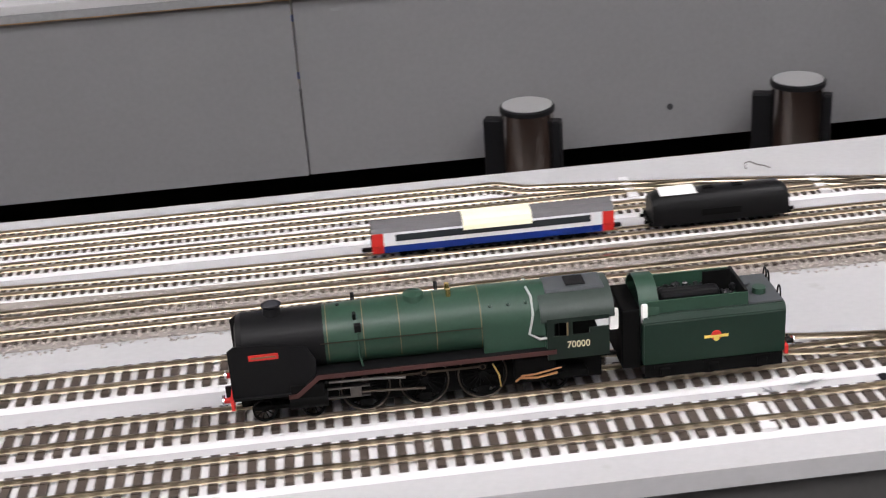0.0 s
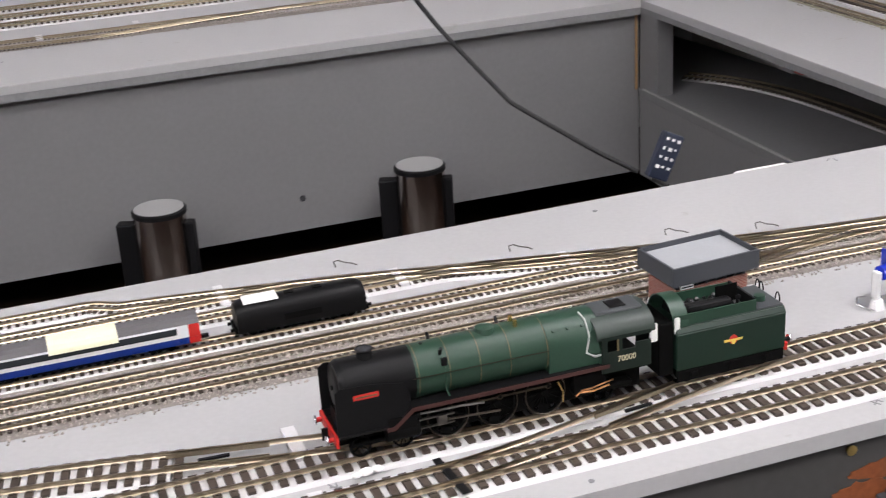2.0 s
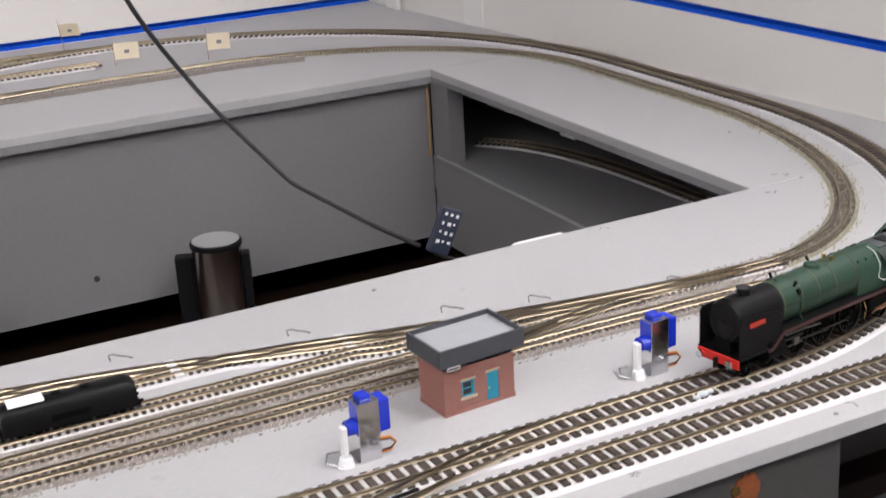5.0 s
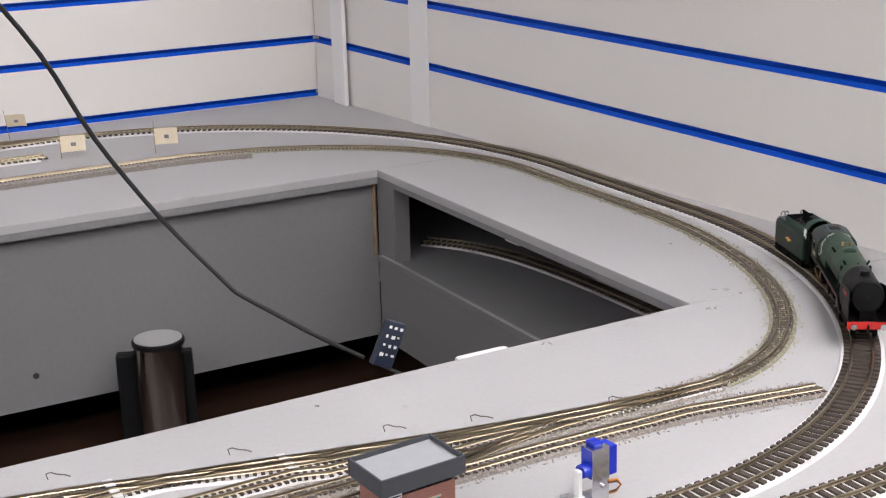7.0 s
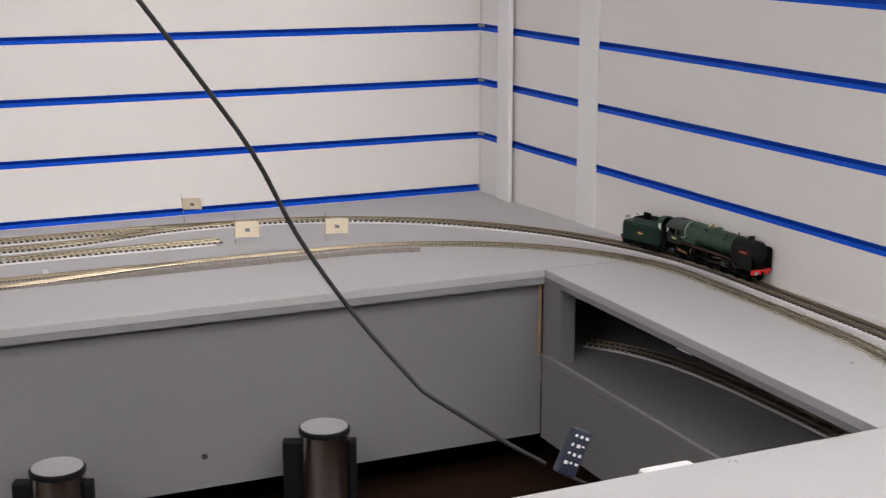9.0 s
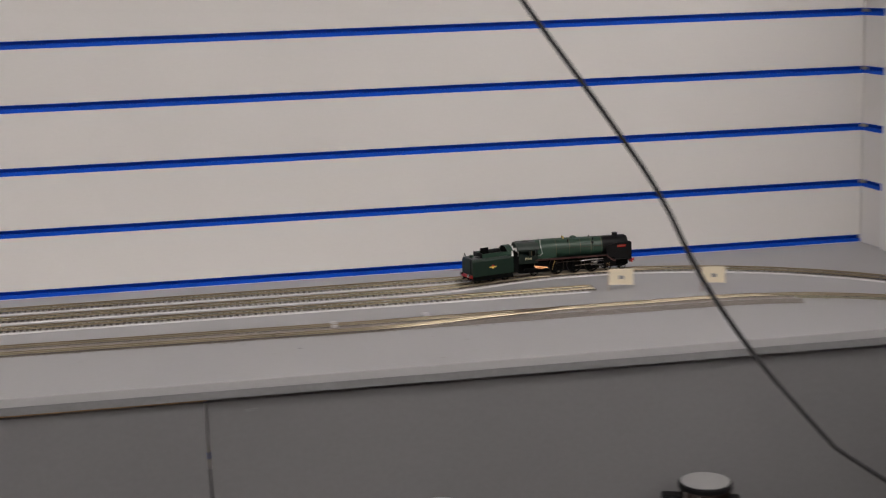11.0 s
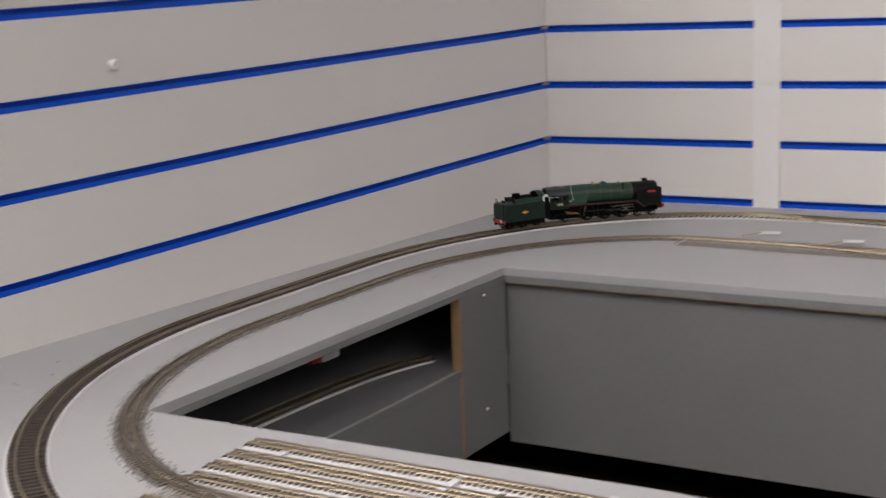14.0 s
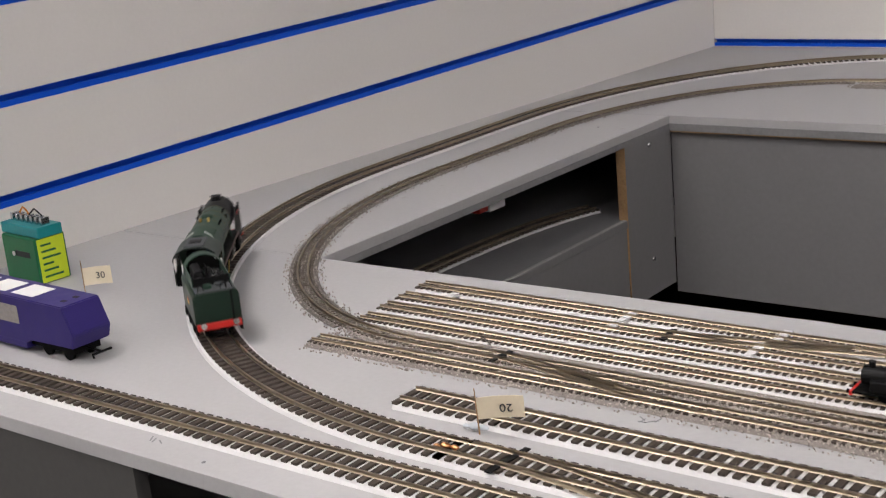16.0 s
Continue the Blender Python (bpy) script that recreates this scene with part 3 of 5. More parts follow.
# fine gauge
FINE = "fine gauge model track on grey stone ballast"
track("fine gauge inner loop of model track on ballast", NL, oo=False, closed=True, bed="stone", dull=True)
NG = straight(0.002, 1.80, -1.311, 0.75)
NG = np.vstack([NG[:-60], resample([NG[-60], (1.70, -1.3155), (1.805, -1.334)], 0.004)])
track("fine gauge siding on grey stone ballast", NG, oo=False, bed="stone")
track("fine gauge crossover on ballast", slide(0.12, 0.30, -1.286, -1.311, amount=0.7), oo=False, bed="stone", sleepers=False, turnout=True)
track("fine gauge crossover on ballast beside the brick hut", slide(1.44, 1.62, -1.311, -1.286, amount=1.0), oo=False, bed="stone", sleepers=False, turnout=True)
for i, y in enumerate((-1.171, -1.198, -1.222, -1.247)):
    x0 = -0.002 + 0.002 * i
    meet = 1.12 + 0.10 * i
    run = [(x, y - 0.006 * (1 - ease(0.2, 0.8, x)) + 0.25 * skew(x) - (0.013 * ease(0.6, 1.0, x) if i == 3 else 0)) for x in np.linspace(x0, meet, 60)]
    ladder = [(x, -1.171 - 0.116 * ease(1.0, 1.76, x) * 1.0) for x in np.linspace(1.12, 1.75, 40)]
    if i == 0:
        run += ladder[1:]
    elif i == 3:
        run += [(x, -1.260 - 0.007 * ease(1.30, 1.45, x) - 0.018 * ease(1.5, 1.7, x)) for x in np.linspace(meet + 0.02, 1.72, 30)]
    else:
        run += [(x, y + (-1.171 - 0.116 * ease(1.0, 1.76, meet + 0.26) - y) * ease(meet, meet + 0.26, x)) for x in np.linspace(meet + 0.01, meet + 0.26, 20)]
    track("fine gauge storage siding with a cut end on white foam", resample(run, 0.004), oo=False)
track("fine gauge crossover between storage sidings", slide(0.20, 0.42, -1.204, -1.177, amount=0.25), oo=False, sleepers=False, bed=None, turnout=True)
track("fine gauge crossover between storage sidings", slide(0.34, 0.56, -1.228, -1.204, amount=0.25), oo=False, sleepers=False, bed=None, turnout=True)
track("fine gauge passing line on the far side", resample([(x, far_fine(x) - 0.034 * ease(0.14, 0.40, x) * (1 - ease(1.18, 1.46, x))) for x in np.linspace(0.14, 1.46, 120)], 0.004), oo=False, bed="stone")
keep = NL[(NL[:, 1] < -1.15) & (NL[:, 0] > 0.0) & (NL[:, 0] < 1.75)]
ballast("ballast", "grey granite chippings along the fine gauge tracks", [keep, NG], 0.0135, 42000, M_BALLAST)
bend = NL[(NL[:, 0] < 0.0)]
ballast("ballast", "pale chippings round the inner loop's bend", [bend], 0.0120, 9000, M_BALLAST)
bend2 = NL[(NL[:, 0] > 1.75)]
ballast("ballast", "greenish sandy chippings round the inner loop's bend", [bend2], 0.0115, 8000, M_BALLAST2)
backn = NL[(NL[:, 1] > -0.45) & (NL[:, 0] > 0.0) & (NL[:, 0] < 1.75)]
ballast("ballast", "brownish chippings along the far inner tracks", [backn, backn - (0, 0.03)], 0.0125, 8000, M_BALLAST)
# pale joints where track lengths meet
for x, y, w, l in ((1.198, -1.398, 0.007, 0.034), (1.195, -1.463, 0.007, 0.03), (1.200, -1.194, 0.006, 0.034), (1.312, -1.217, 0.006, 0.028), (1.422, -1.240, 0.006, 0.024), (1.148, -0.305, 0.008, 0.028),
                   (1.267, -0.288, 0.007, 0.018), (1.226, -0.203, 0.007, 0.022), (0.572, -0.11, 0.007, 0.022), (0.182, -1.187, 0.006, 0.034), (0.292, -1.172, 0.006, 0.020), (0.287, -1.206, 0.006, 0.026), (0.038, -1.188, 0.005, 0.012), (0.360, -0.128, 0.007, 0.022)):
    j = part("joint_gap", box(bmesh.new(), x - w / 2, x + w / 2, y - l / 2, y + l / 2, T + 0.0021, T + 0.0040), M_UNDERLAY)
    tagged(j, "white gap where two track lengths meet", "track joint", group="track joints")
# hidden tracks on the lower shelves
LOWR = track("dim curved track on the lower shelf", resample([(1.926 + 0.083 * (1 - math.exp(-u / 0.12)), -0.50 - 0.75 * u) for u in np.linspace(0.0, 1, 40)], 0.004), bed="foam", dull=True)
LOWR.location.z = -0.1138
LOWL = track("dim curved track on the lower shelf", resample([(-0.205 - 0.040 * (1 - math.exp(-u / 0.15)), -0.60 - 0.6 * u) for u in np.linspace(0.0, 1, 40)], 0.004), bed="foam", dull=True)
LOWL.location.z = -0.1028


# ---- the engine and its tender ----
RAIL_TOP = T + 0.0020 + 0.0016 + 0.0024


def wheel(bm, x, y, z, r, width, spokes, hub=0.16):
    """A spoked wheel in the plane of x and z."""
    seg = 28
    out = 1 if y > 0 else -1
    for r0, r1, y0, y1 in ((r * 0.86, r, y, y + out * width), (r * 0.97, r * 1.07, y - out * width * 0.4, y)):
        ring = []
        for i in range(seg):
            a = 6.283185 * i / seg
            c, s = math.cos(a), math.sin(a)
            ring.append([bm.verts.new((x + rr * c, yy, z + rr * s)) for rr, yy in ((r0, y0), (r1, y0), (r1, y1), (r0, y1))])
        for a, b in zip(ring, ring[1:] + ring[:1]):
            for k in range(4):
                bm.faces.new((a[k], b[k], b[(k + 1) % 4], a[(k + 1) % 4]))
    cyl(bm, (x, y - out * 0.0002, z), (x, y + out * width * 1.15, z), r * hub, seg=12)
    for i in range(spokes):
        a = 6.283185 * i / spokes
        box(bm, r * hub * 0.8, r * 0.88, -r * 0.03, r * 0.03, 0, width * 0.5, m=Matrix.Translation((x, y + (0 if out > 0 else -width * 0.5), z)) @ Matrix.Rotation(-radians(90), 4, "X") @ Matrix.Rotation(a, 4, "Z") @ Matrix.Translation((0, 0, 0)))
    return bm


def ring_band(bm, x, r, w, zc, a0=-35, a1=215):
    """A thin hoop round a boiler, open at the bottom."""
    n = 30
    rows = []
    for i in range(n + 1):
        a = radians(a0 + (a1 - a0) * i / n)
        rows.append([bm.verts.new((x + dx, rr * math.cos(a), zc + rr * math.sin(a))) for dx, rr in ((-w, r), (-w, r + 0.00018), (w, r + 0.00018), (w, r))])
    for p, q in zip(rows, rows[1:]):
        for k in range(3):
            bm.faces.new((p[k], p[k + 1], q[k + 1], q[k]))


def locomotive():
    eng = thing("steam_locomotive", "green and black model steam engine on the outer track", "locomotive")
    X = lambda d: 0.085 - d
    zb = 0.0335
    part("smokebox", cyl(cyl(bmesh.new(), (X(0.012), 0, zb), (X(0.048), 0, zb), 0.0128, seg=36), (X(0.0095), 0, zb), (X(0.012), 0, zb), 0.0116, 0.0128, seg=36), M_BLACK, eng, "black smokebox", True)
    part("smokebox_door", cyl(cyl(bmesh.new(), (X(0.0086), 0, zb), (X(0.0095), 0, zb), 0.0080, 0.0100, seg=30), (X(0.0074), 0, zb), (X(0.0086), 0, zb), 0.0012, seg=12), M_BLACK, eng, "", True)
    part("boiler", cyl(bmesh.new(), (X(0.048), 0, zb), (X(0.118), 0, zb + 0.0004), 0.0127, 0.0136, seg=40), M_GREEN, eng, "glossy green boiler", True)
    bm = bmesh.new()
    n = 16
    prof = [(-0.0138, 0.0225)] + [(-0.0138 * math.cos(radians(180 * i / n)), zb + 0.0005 + 0.0136 * math.sin(radians(180 * i / n))) for i in range(n + 1)] + [(0.0138, 0.0225)]
    fa = [bm.verts.new((X(0.118), y, z)) for y, z in prof]
    fb = [bm.verts.new((X(0.147), y, z - 0.0004)) for y, z in prof]
    bm.faces.new(fa)
    bm.faces.new(fb[::-1])
    for i in range(len(fa)):
        j = (i + 1) % len(fa)
        bm.faces.new((fa[j], fa[i], fb[i], fb[j]))
    part("firebox", bm, M_GREEN, eng, "glossy green firebox", True)
    for s in (-1, 1):
        bm = bmesh.new()
        a = [bm.verts.new(p) for p in ((X(0.136), s * 0.0134, 0.0300), (X(0.1455), s * 0.0158, 0.0300), (X(0.1455), s * 0.0158, 0.0372), (X(0.1455), s * 0.0120, 0.0430), (X(0.139), s * 0.0126, 0.0372))]
        b = [bm.verts.new(v.co - Vector((0, s * 0.0008, 0))) for v in a]
        bm.faces.new(a)
        bm.faces.new(b[::-1])
        for i in range(5):
            bm.faces.new((a[i], b[i], b[(i + 1) % 5], a[(i + 1) % 5]))
        bmesh.ops.recalc_face_normals(bm, faces=bm.faces)
        part("cab_shoulder", bm, M_GREEN, eng)
    for d in (0.0495, 0.0655, 0.0815, 0.0975, 0.1175):
        bm = bmesh.new()
        ring_band(bm, X(d), 0.0127 + (d - 0.048) / 0.07 * 0.0009 + 0.00006, 0.00020, zb + 0.0002)
        part("boiler_band", bm, M_LINE, eng, "thin orange lined band")
    bm = cyl(bmesh.new(), (X(0.026), 0, zb + 0.0120), (X(0.026), 0, zb + 0.0152), 0.0044, 0.0036, seg=24)
    cyl(bm, (X(0.026), 0, zb + 0.0152), (X(0.026), 0, zb + 0.0162), 0.0038, 0.0046, seg=24)
    part("chimney", bm, M_BLACK, eng, "", True)
    part("chimney_mouth", cyl(bmesh.new(), (X(0.026), 0, zb + 0.0162), (X(0.026), 0, zb + 0.01632), 0.0032, seg=24), M_INK, eng)
    bm = cyl(bmesh.new(), (X(0.089), 0, zb + 0.0122), (X(0.089), 0, zb + 0.0148), 0.0054, 0.0046, seg=24)
    cyl(bm, (X(0.089), 0, zb + 0.0148), (X(0.089), 0, zb + 0.0157), 0.0046, 0.0022, seg=24)
    part("dome", bm, M_GREEN, eng, "", True)
    for y in (-0.003, 0.003):
        part("safety_valve", cyl(bmesh.new(), (X(0.1045), y, zb + 0.0122), (X(0.1045), y, zb + 0.0162), 0.0013, 0.0011, seg=10), M_BRASS, eng)
    for d, y in ((0.062, -0.0075), (0.100, -0.0092), (0.062, 0.0075), (0.055, 0.0)):
        part("washout_plug", cyl(bmesh.new(), (X(d), y * 1.0, zb + 0.0085), (X(d), y * 1.35, zb + 0.0132), 0.0009, seg=8), M_BLACK, eng)
    for s in (-1, 1):
        for d in (0.122, 0.130, 0.138):
            part("washout_cover", cyl(bmesh.new(), (X(d), s * 0.0100, zb + 0.0098), (X(d), s * 0.0106, zb + 0.0104), 0.0009, 0.0007, seg=10), M_GREEN, eng)
        part("clack_valve", box(bmesh.new(), X(0.0645), X(0.0615), s * 0.0112 - 0.0010, s * 0.0112 + 0.0010, zb + 0.0050, zb + 0.0088, 0.0004), M_BLACK, eng, "black clack valve")
        part("feed_pipe", tube(bmesh.new(), [(X(0.063), s * 0.0118, zb + 0.0052), (X(0.063), s * 0.0131, zb - 0.0010), (X(0.063), s * 0.0130, zb - 0.0065), (X(0.064), s * 0.0140, 0.0240)], 0.0005, 6), M_GREEN, eng)
    # running plate with its step at the front
    for s in (-1, 1):
        y0, y1 = (0.0085, 0.0165) if s > 0 else (-0.0165, -0.0085)
        part("running_plate", extrude_outline(bmesh.new(), [(X(0.006), 0.0150), (X(0.034), 0.0150), (X(0.044), 0.0226), (X(0.150), 0.0226), (X(0.150), 0.0236), (X(0.0435), 0.0236), (X(0.0335), 0.0160), (X(0.006), 0.0160)][::-1], y0, y1), M_BLACK, eng)
        e0, e1 = (0.01655, 0.0170) if s > 0 else (-0.0170, -0.01655)
        part("valance", extrude_outline(bmesh.new(), [(X(0.030), 0.0138), (X(0.034), 0.0138), (X(0.0443), 0.0214), (X(0.150), 0.0214), (X(0.150), 0.0233), (X(0.0435), 0.0233), (X(0.0335), 0.0157), (X(0.030), 0.0157)][::-1], e0, e1), M_MAROON, eng, "brown lined edge plate")
        bm = extrude_outline(bmesh.new(), [(X(0.0055), 0.0158), (X(0.034), 0.0158), (X(0.043), 0.0236), (X(0.0435), 0.0300), (X(0.040), 0.0362), (X(0.024), 0.0388), (X(0.0085), 0.0395), (X(0.0055), 0.0375)][::-1], s * 0.0150 - 0.0003, s * 0.0150 + 0.0003)
        d = part("smoke_deflector", bm, M_BLACK, eng, "black smoke deflector plate")
        part("nameplate", box(bmesh.new(), X(0.0275), X(0.0145), s * 0.0155 - 0.0002, s * 0.0155 + 0.0002, 0.0325, 0.0350), M_RED, d, "red nameplate")
        part("lettering", box(bmesh.new(), X(0.0265), X(0.0155), s * 0.0158 - 0.0001, s * 0.0158 + 0.0001, 0.0334, 0.0341), M_LINE, d)
        # cylinder, slide bars, rods
        bm = cyl(bmesh.new(), (X(0.030), s * 0.0130, 0.0115), (X(0.047), s * 0.0130, 0.0115), 0.0042, seg=18)
        cyl(bm, (X(0.029), s * 0.0126, 0.0175), (X(0.048), s * 0.0126, 0.0175), 0.0022, seg=14)
        box(bm, X(0.046), X(0.031), s * 0.0130 - 0.0036, s * 0.0130 + 0.0036, 0.0110, 0.0195, 0.0008)
        part("cylinder", bm, M_FRAME, eng, "", True)
        bm = box(bmesh.new(), X(0.066), X(0.047), s * 0.0130 - 0.0007, s * 0.0130 + 0.0007, 0.0142, 0.0149)
        box(bm, X(0.066), X(0.047), s * 0.0130 - 0.0007, s * 0.0130 + 0.0007, 0.0098, 0.0105)
        part("slide_bars", bm, M_ROD, eng)
        part("crosshead", box(bmesh.new(), X(0.062), X(0.057), s * 0.0130 - 0.0012, s * 0.0130 + 0.0012, 0.0098, 0.0149, 0.0004), M_ROD, eng)
        part("connecting_rod", tube(bmesh.new(), [(X(0.059), s * 0.0135, 0.0122), (X(0.0905), s * 0.0135, 0.0105)], 0.0006, 6), M_TYRE, eng)
        part("valve_rod", tube(bmesh.new(), [(X(0.047), s * 0.0128, 0.0175), (X(0.068), s * 0.0136, 0.0176), (X(0.082), s * 0.0136, 0.0165)], 0.0006, 6), M_ROD, eng)
        part("handrail", tube(bmesh.new(), [(X(0.046), s * 0.0132, zb + 0.0022), (X(0.090), s * 0.0137, zb + 0.0022), (X(0.118), s * 0.0141, zb + 0.0022)], 0.00025, 5), M_TYRE, eng)
        # driving wheel covers in the running plate's shadow, sand pipes, injector pipes
        part("ash_pan", box(bmesh.new(), X(0.150), X(0.131), s * 0.0105 - 0.0035, s * 0.0105 + 0.0035, 0.0090, 0.0205, 0.0012), M_FRAME, eng)
        part("injector_pipe", tube(bmesh.new(), [(X(0.150), s * 0.0162, 0.0125), (X(0.141), s * 0.0166, 0.0112), (X(0.133), s * 0.0166, 0.0118), (X(0.131), s * 0.0162, 0.0100)], 0.0005, 6), M_COPPER, eng, "copper pipe")
        part("injector_pipe", tube(bmesh.new(), [(X(0.152), s * 0.0164, 0.0148), (X(0.140), s * 0.0168, 0.0130), (X(0.1335), s * 0.0168, 0.0128)], 0.0004, 6), M_COPPER, eng, "copper pipe")
        part("steam_pipe", tube(bmesh.new(), [(X(0.139), s * 0.0040, zb + 0.0140), (X(0.1405), s * 0.0085, zb + 0.0115), (X(0.1405), s * 0.0132, zb + 0.0050), (X(0.1385), s * 0.0142, zb - 0.0030), (X(0.143), s * 0.0148, zb - 0.0055), (X(0.147), s * 0.0150, zb - 0.0050)], 0.0006, 6), mat_pipe, eng, "pale grey pipe")
        part("sand_pipe", tube(bmesh.new(), [(X(0.121), s * 0.0168, 0.0200), (X(0.1235), s * 0.0168, 0.0150), (X(0.1245), s * 0.0150, 0.0080)], 0.0004, 5), M_BRASS, eng)
        # cab side with its two window openings
        cab = bmesh.new()
        y0, y1 = s * 0.0160 - 0.0004, s * 0.0160 + 0.0004
        for a, b, z0, z1 in ((0.146, 0.174, 0.0185, 0.0292), (0.146, 0.174, 0.0352, 0.0372), (0.146, 0.1492, 0.0292, 0.0352), (0.1555, 0.1575, 0.0292, 0.0352), (0.1650, 0.174, 0.0292, 0.0318)):
            box(cab, X(b), X(a), y0, y1, z0, z1)
        cs = part("cab_side", cab, M_CABSIDE, eng, "green cab side, darkened as if shaded")
        part("window_frame", box(bmesh.new(), X(0.1556), X(0.1548), y0 - 0.0001, y1 + 0.0001, 0.0292, 0.0352), M_LINE, cs)
        text_part("number", "70000", 0.0042, Matrix.Translation((X(0.1600), s * 0.0165, 0.0248)) @ Matrix.Rotation(radians(90 if s < 0 else -90), 4, "X") @ (Matrix.Identity(4) if s < 0 else Matrix.Rotation(radians(180), 4, "Z") @ Matrix.Identity(4)), M_CREAM, cs)
        part("doorway_screen", box(bmesh.new(), X(0.1785), X(0.1742), s * 0.0145 - 0.0003, s * 0.0145 + 0.0003, 0.0290, 0.0385, 0.0008), M_PAPERW, eng, "white doorway screen")
    part("cab_front", box(bmesh.new(), X(0.1468), X(0.1455), -0.0152, 0.0152, 0.0236, 0.0385), M_GREEN, eng)
    part("cab_floor", box(bmesh.new(), X(0.174), X(0.1468), -0.0155, 0.0155, 0.0178, 0.0190), M_FRAME, eng)
    part("backhead", box(bmesh.new(), X(0.153), X(0.1470), -0.0100, 0.0100, 0.0190, 0.0375, 0.002), M_BLACK, eng)
    for nm, mt, r, y2, seg0 in (("cab_roof", M_CABROOF, 0, 0.0164, None),):
        bm = bmesh.new()
        n = 14
        rows = []
        for x in (X(0.1435), X(0.1765)):
            up = [(0.0164 * math.sin(radians(-90 + 180 * i / n)), 0.0364 + 0.0096 * max(0, math.cos(radians(-90 + 180 * i / n)))) for i in range(n + 1)]
            rows.append(([bm.verts.new((x, y, z)) for y, z in up], [bm.verts.new((x, y * 0.96, z - 0.0008)) for y, z in up]))
        (a, ai), (b, bi) = rows
        for i in range(n):
            bm.faces.new((a[i], a[i + 1], b[i + 1], b[i]))
            bm.faces.new((ai[i + 1], ai[i], bi[i], bi[i + 1]))
            bm.faces.new((a[i + 1], a[i], ai[i], ai[i + 1]))
            bm.faces.new((b[i], b[i + 1], bi[i + 1], bi[i]))
        rf = part(nm, bm, mt, eng, "", True)
        part("roof_panel", box(bmesh.new(), X(0.174), X(0.147), -0.0074, 0.0074, 0.0436, 0.0461, 0.0008), M_ROOFGREY, rf, "grey roof panel")
        part("roof_vent", box(bmesh.new(), X(0.166), X(0.157), -0.0045, 0.0045, 0.0461, 0.0467, 0.0003), M_BLACK, rf)
    # frame, front beam, bogie, trailing truck
    part("frame", box(bmesh.new(), X(0.172), X(0.052), -0.0073, 0.0073, 0.0040, 0.0230), M_FRAME, eng)
    part("front_frame", box(bmesh.new(), X(0.0518), X(0.008), -0.0060, 0.0060, 0.0065, 0.0230), M_FRAME, eng)
    part("front_platform", box(bmesh.new(), X(0.032), X(0.0058), -0.0150, 0.0150, 0.0148, 0.0156), M_BLACK, eng)
    bb = part("buffer_beam", box(bmesh.new(), X(0.0058), X(0.0042), -0.0155, 0.0155, 0.0102, 0.0158, 0.0003), M_RED, eng, "bright red buffer beam")
    for y in (-0.0110, 0.0110):
        bf = part("buffer", cyl(bmesh.new(), (X(0.0042), y, 0.0132), (X(0.0012), y, 0.0132), 0.0012, seg=14), M_RED, bb)
        part("buffer_head", cyl(bmesh.new(), (X(0.0012), y, 0.0132), (X(0.0003), y, 0.0132), 0.0024, seg=18), M_STEEL, bf)
    part("coupling_hook", box(bmesh.new(), X(0.0045), X(0.0010), -0.0006, 0.0006, 0.0080, 0.0140), M_BLACK, bb)
    for d in (0.0180, 0.0400):
        part("bogie_wheelset", cyl(wheel(wheel(bmesh.new(), X(d), 0.0078, 0.0056, 0.0053, 0.0016, 10), X(d), -0.0078, 0.0056, 0.0053, 0.0016, 10), (X(d), -0.008, 0.0056), (X(d), 0.008, 0.0056), 0.0010), M_FRAME, eng)
    part("bogie_frame", box(bmesh.new(), X(0.045), X(0.013), -0.0095, 0.0095, 0.0055, 0.0078, 0.0006), M_FRAME, eng)
    part("trailing_wheelset", cyl(wheel(wheel(bmesh.new(), X(0.150), 0.0078, 0.0066, 0.0062, 0.0016, 10), X(0.150), -0.0078, 0.0066, 0.0062, 0.0016, 10), (X(0.15), -0.008, 0.0066), (X(0.15), 0.008, 0.0066), 0.0010), M_FRAME, eng)
    part("trailing_truck", box(bmesh.new(), X(0.165), X(0.137), -0.0125, 0.0125, 0.0070, 0.0105, 0.0010), M_FRAME, eng)
    drivers = []
    for d in (0.0640, 0.0905, 0.1170):
        bm = wheel(wheel(bmesh.new(), 0, 0.0078, 0, 0.0113, 0.0018, 18), 0, -0.0078, 0, 0.0113, 0.0018, 18)
        cyl(bm, (0, -0.008, 0), (0, 0.008, 0), 0.0014)
        for s in (-1, 1):
            box(bm, -0.0030, 0.0030, s * 0.0092 - 0.0004, s * 0.0092 + 0.0004, -0.0092, -0.0058)
            cyl(bm, (0, s * 0.0090, 0.0046), (0, s * 0.0118, 0.0046), 0.0010, seg=8)
        w = part("driving_wheelset", bm, M_FRAME, eng, "black spoked driving wheels")
        w.location = (X(d), 0, 0.0118)
        for s in (-1, 1):
            loop = [(0.0110 * math.cos(radians(12 * i)), s * 0.0096, 0.0110 * math.sin(radians(12 * i))) for i in range(31)]
            part("tyre", tube(bmesh.new(), loop, 0.0004, 5), M_TYRE, w, "worn metal tyre")
        drivers.append((w, X(d)))
    rods = []
    for s in (-1, 1):
        bm = box(bmesh.new(), X(0.117), X(0.064), s * 0.0110 - 0.0004, s * 0.0110 + 0.0004, -0.0005, 0.0005)
        for d in (0.064, 0.0905, 0.117):
            cyl(bm, (X(d), s * 0.0104, 0), (X(d), s * 0.0117, 0), 0.0015, seg=12)
        rods.append(part("coupling_rod", bm, M_TYRE, eng, "dull steel coupling rod"))
    return eng, drivers, rods


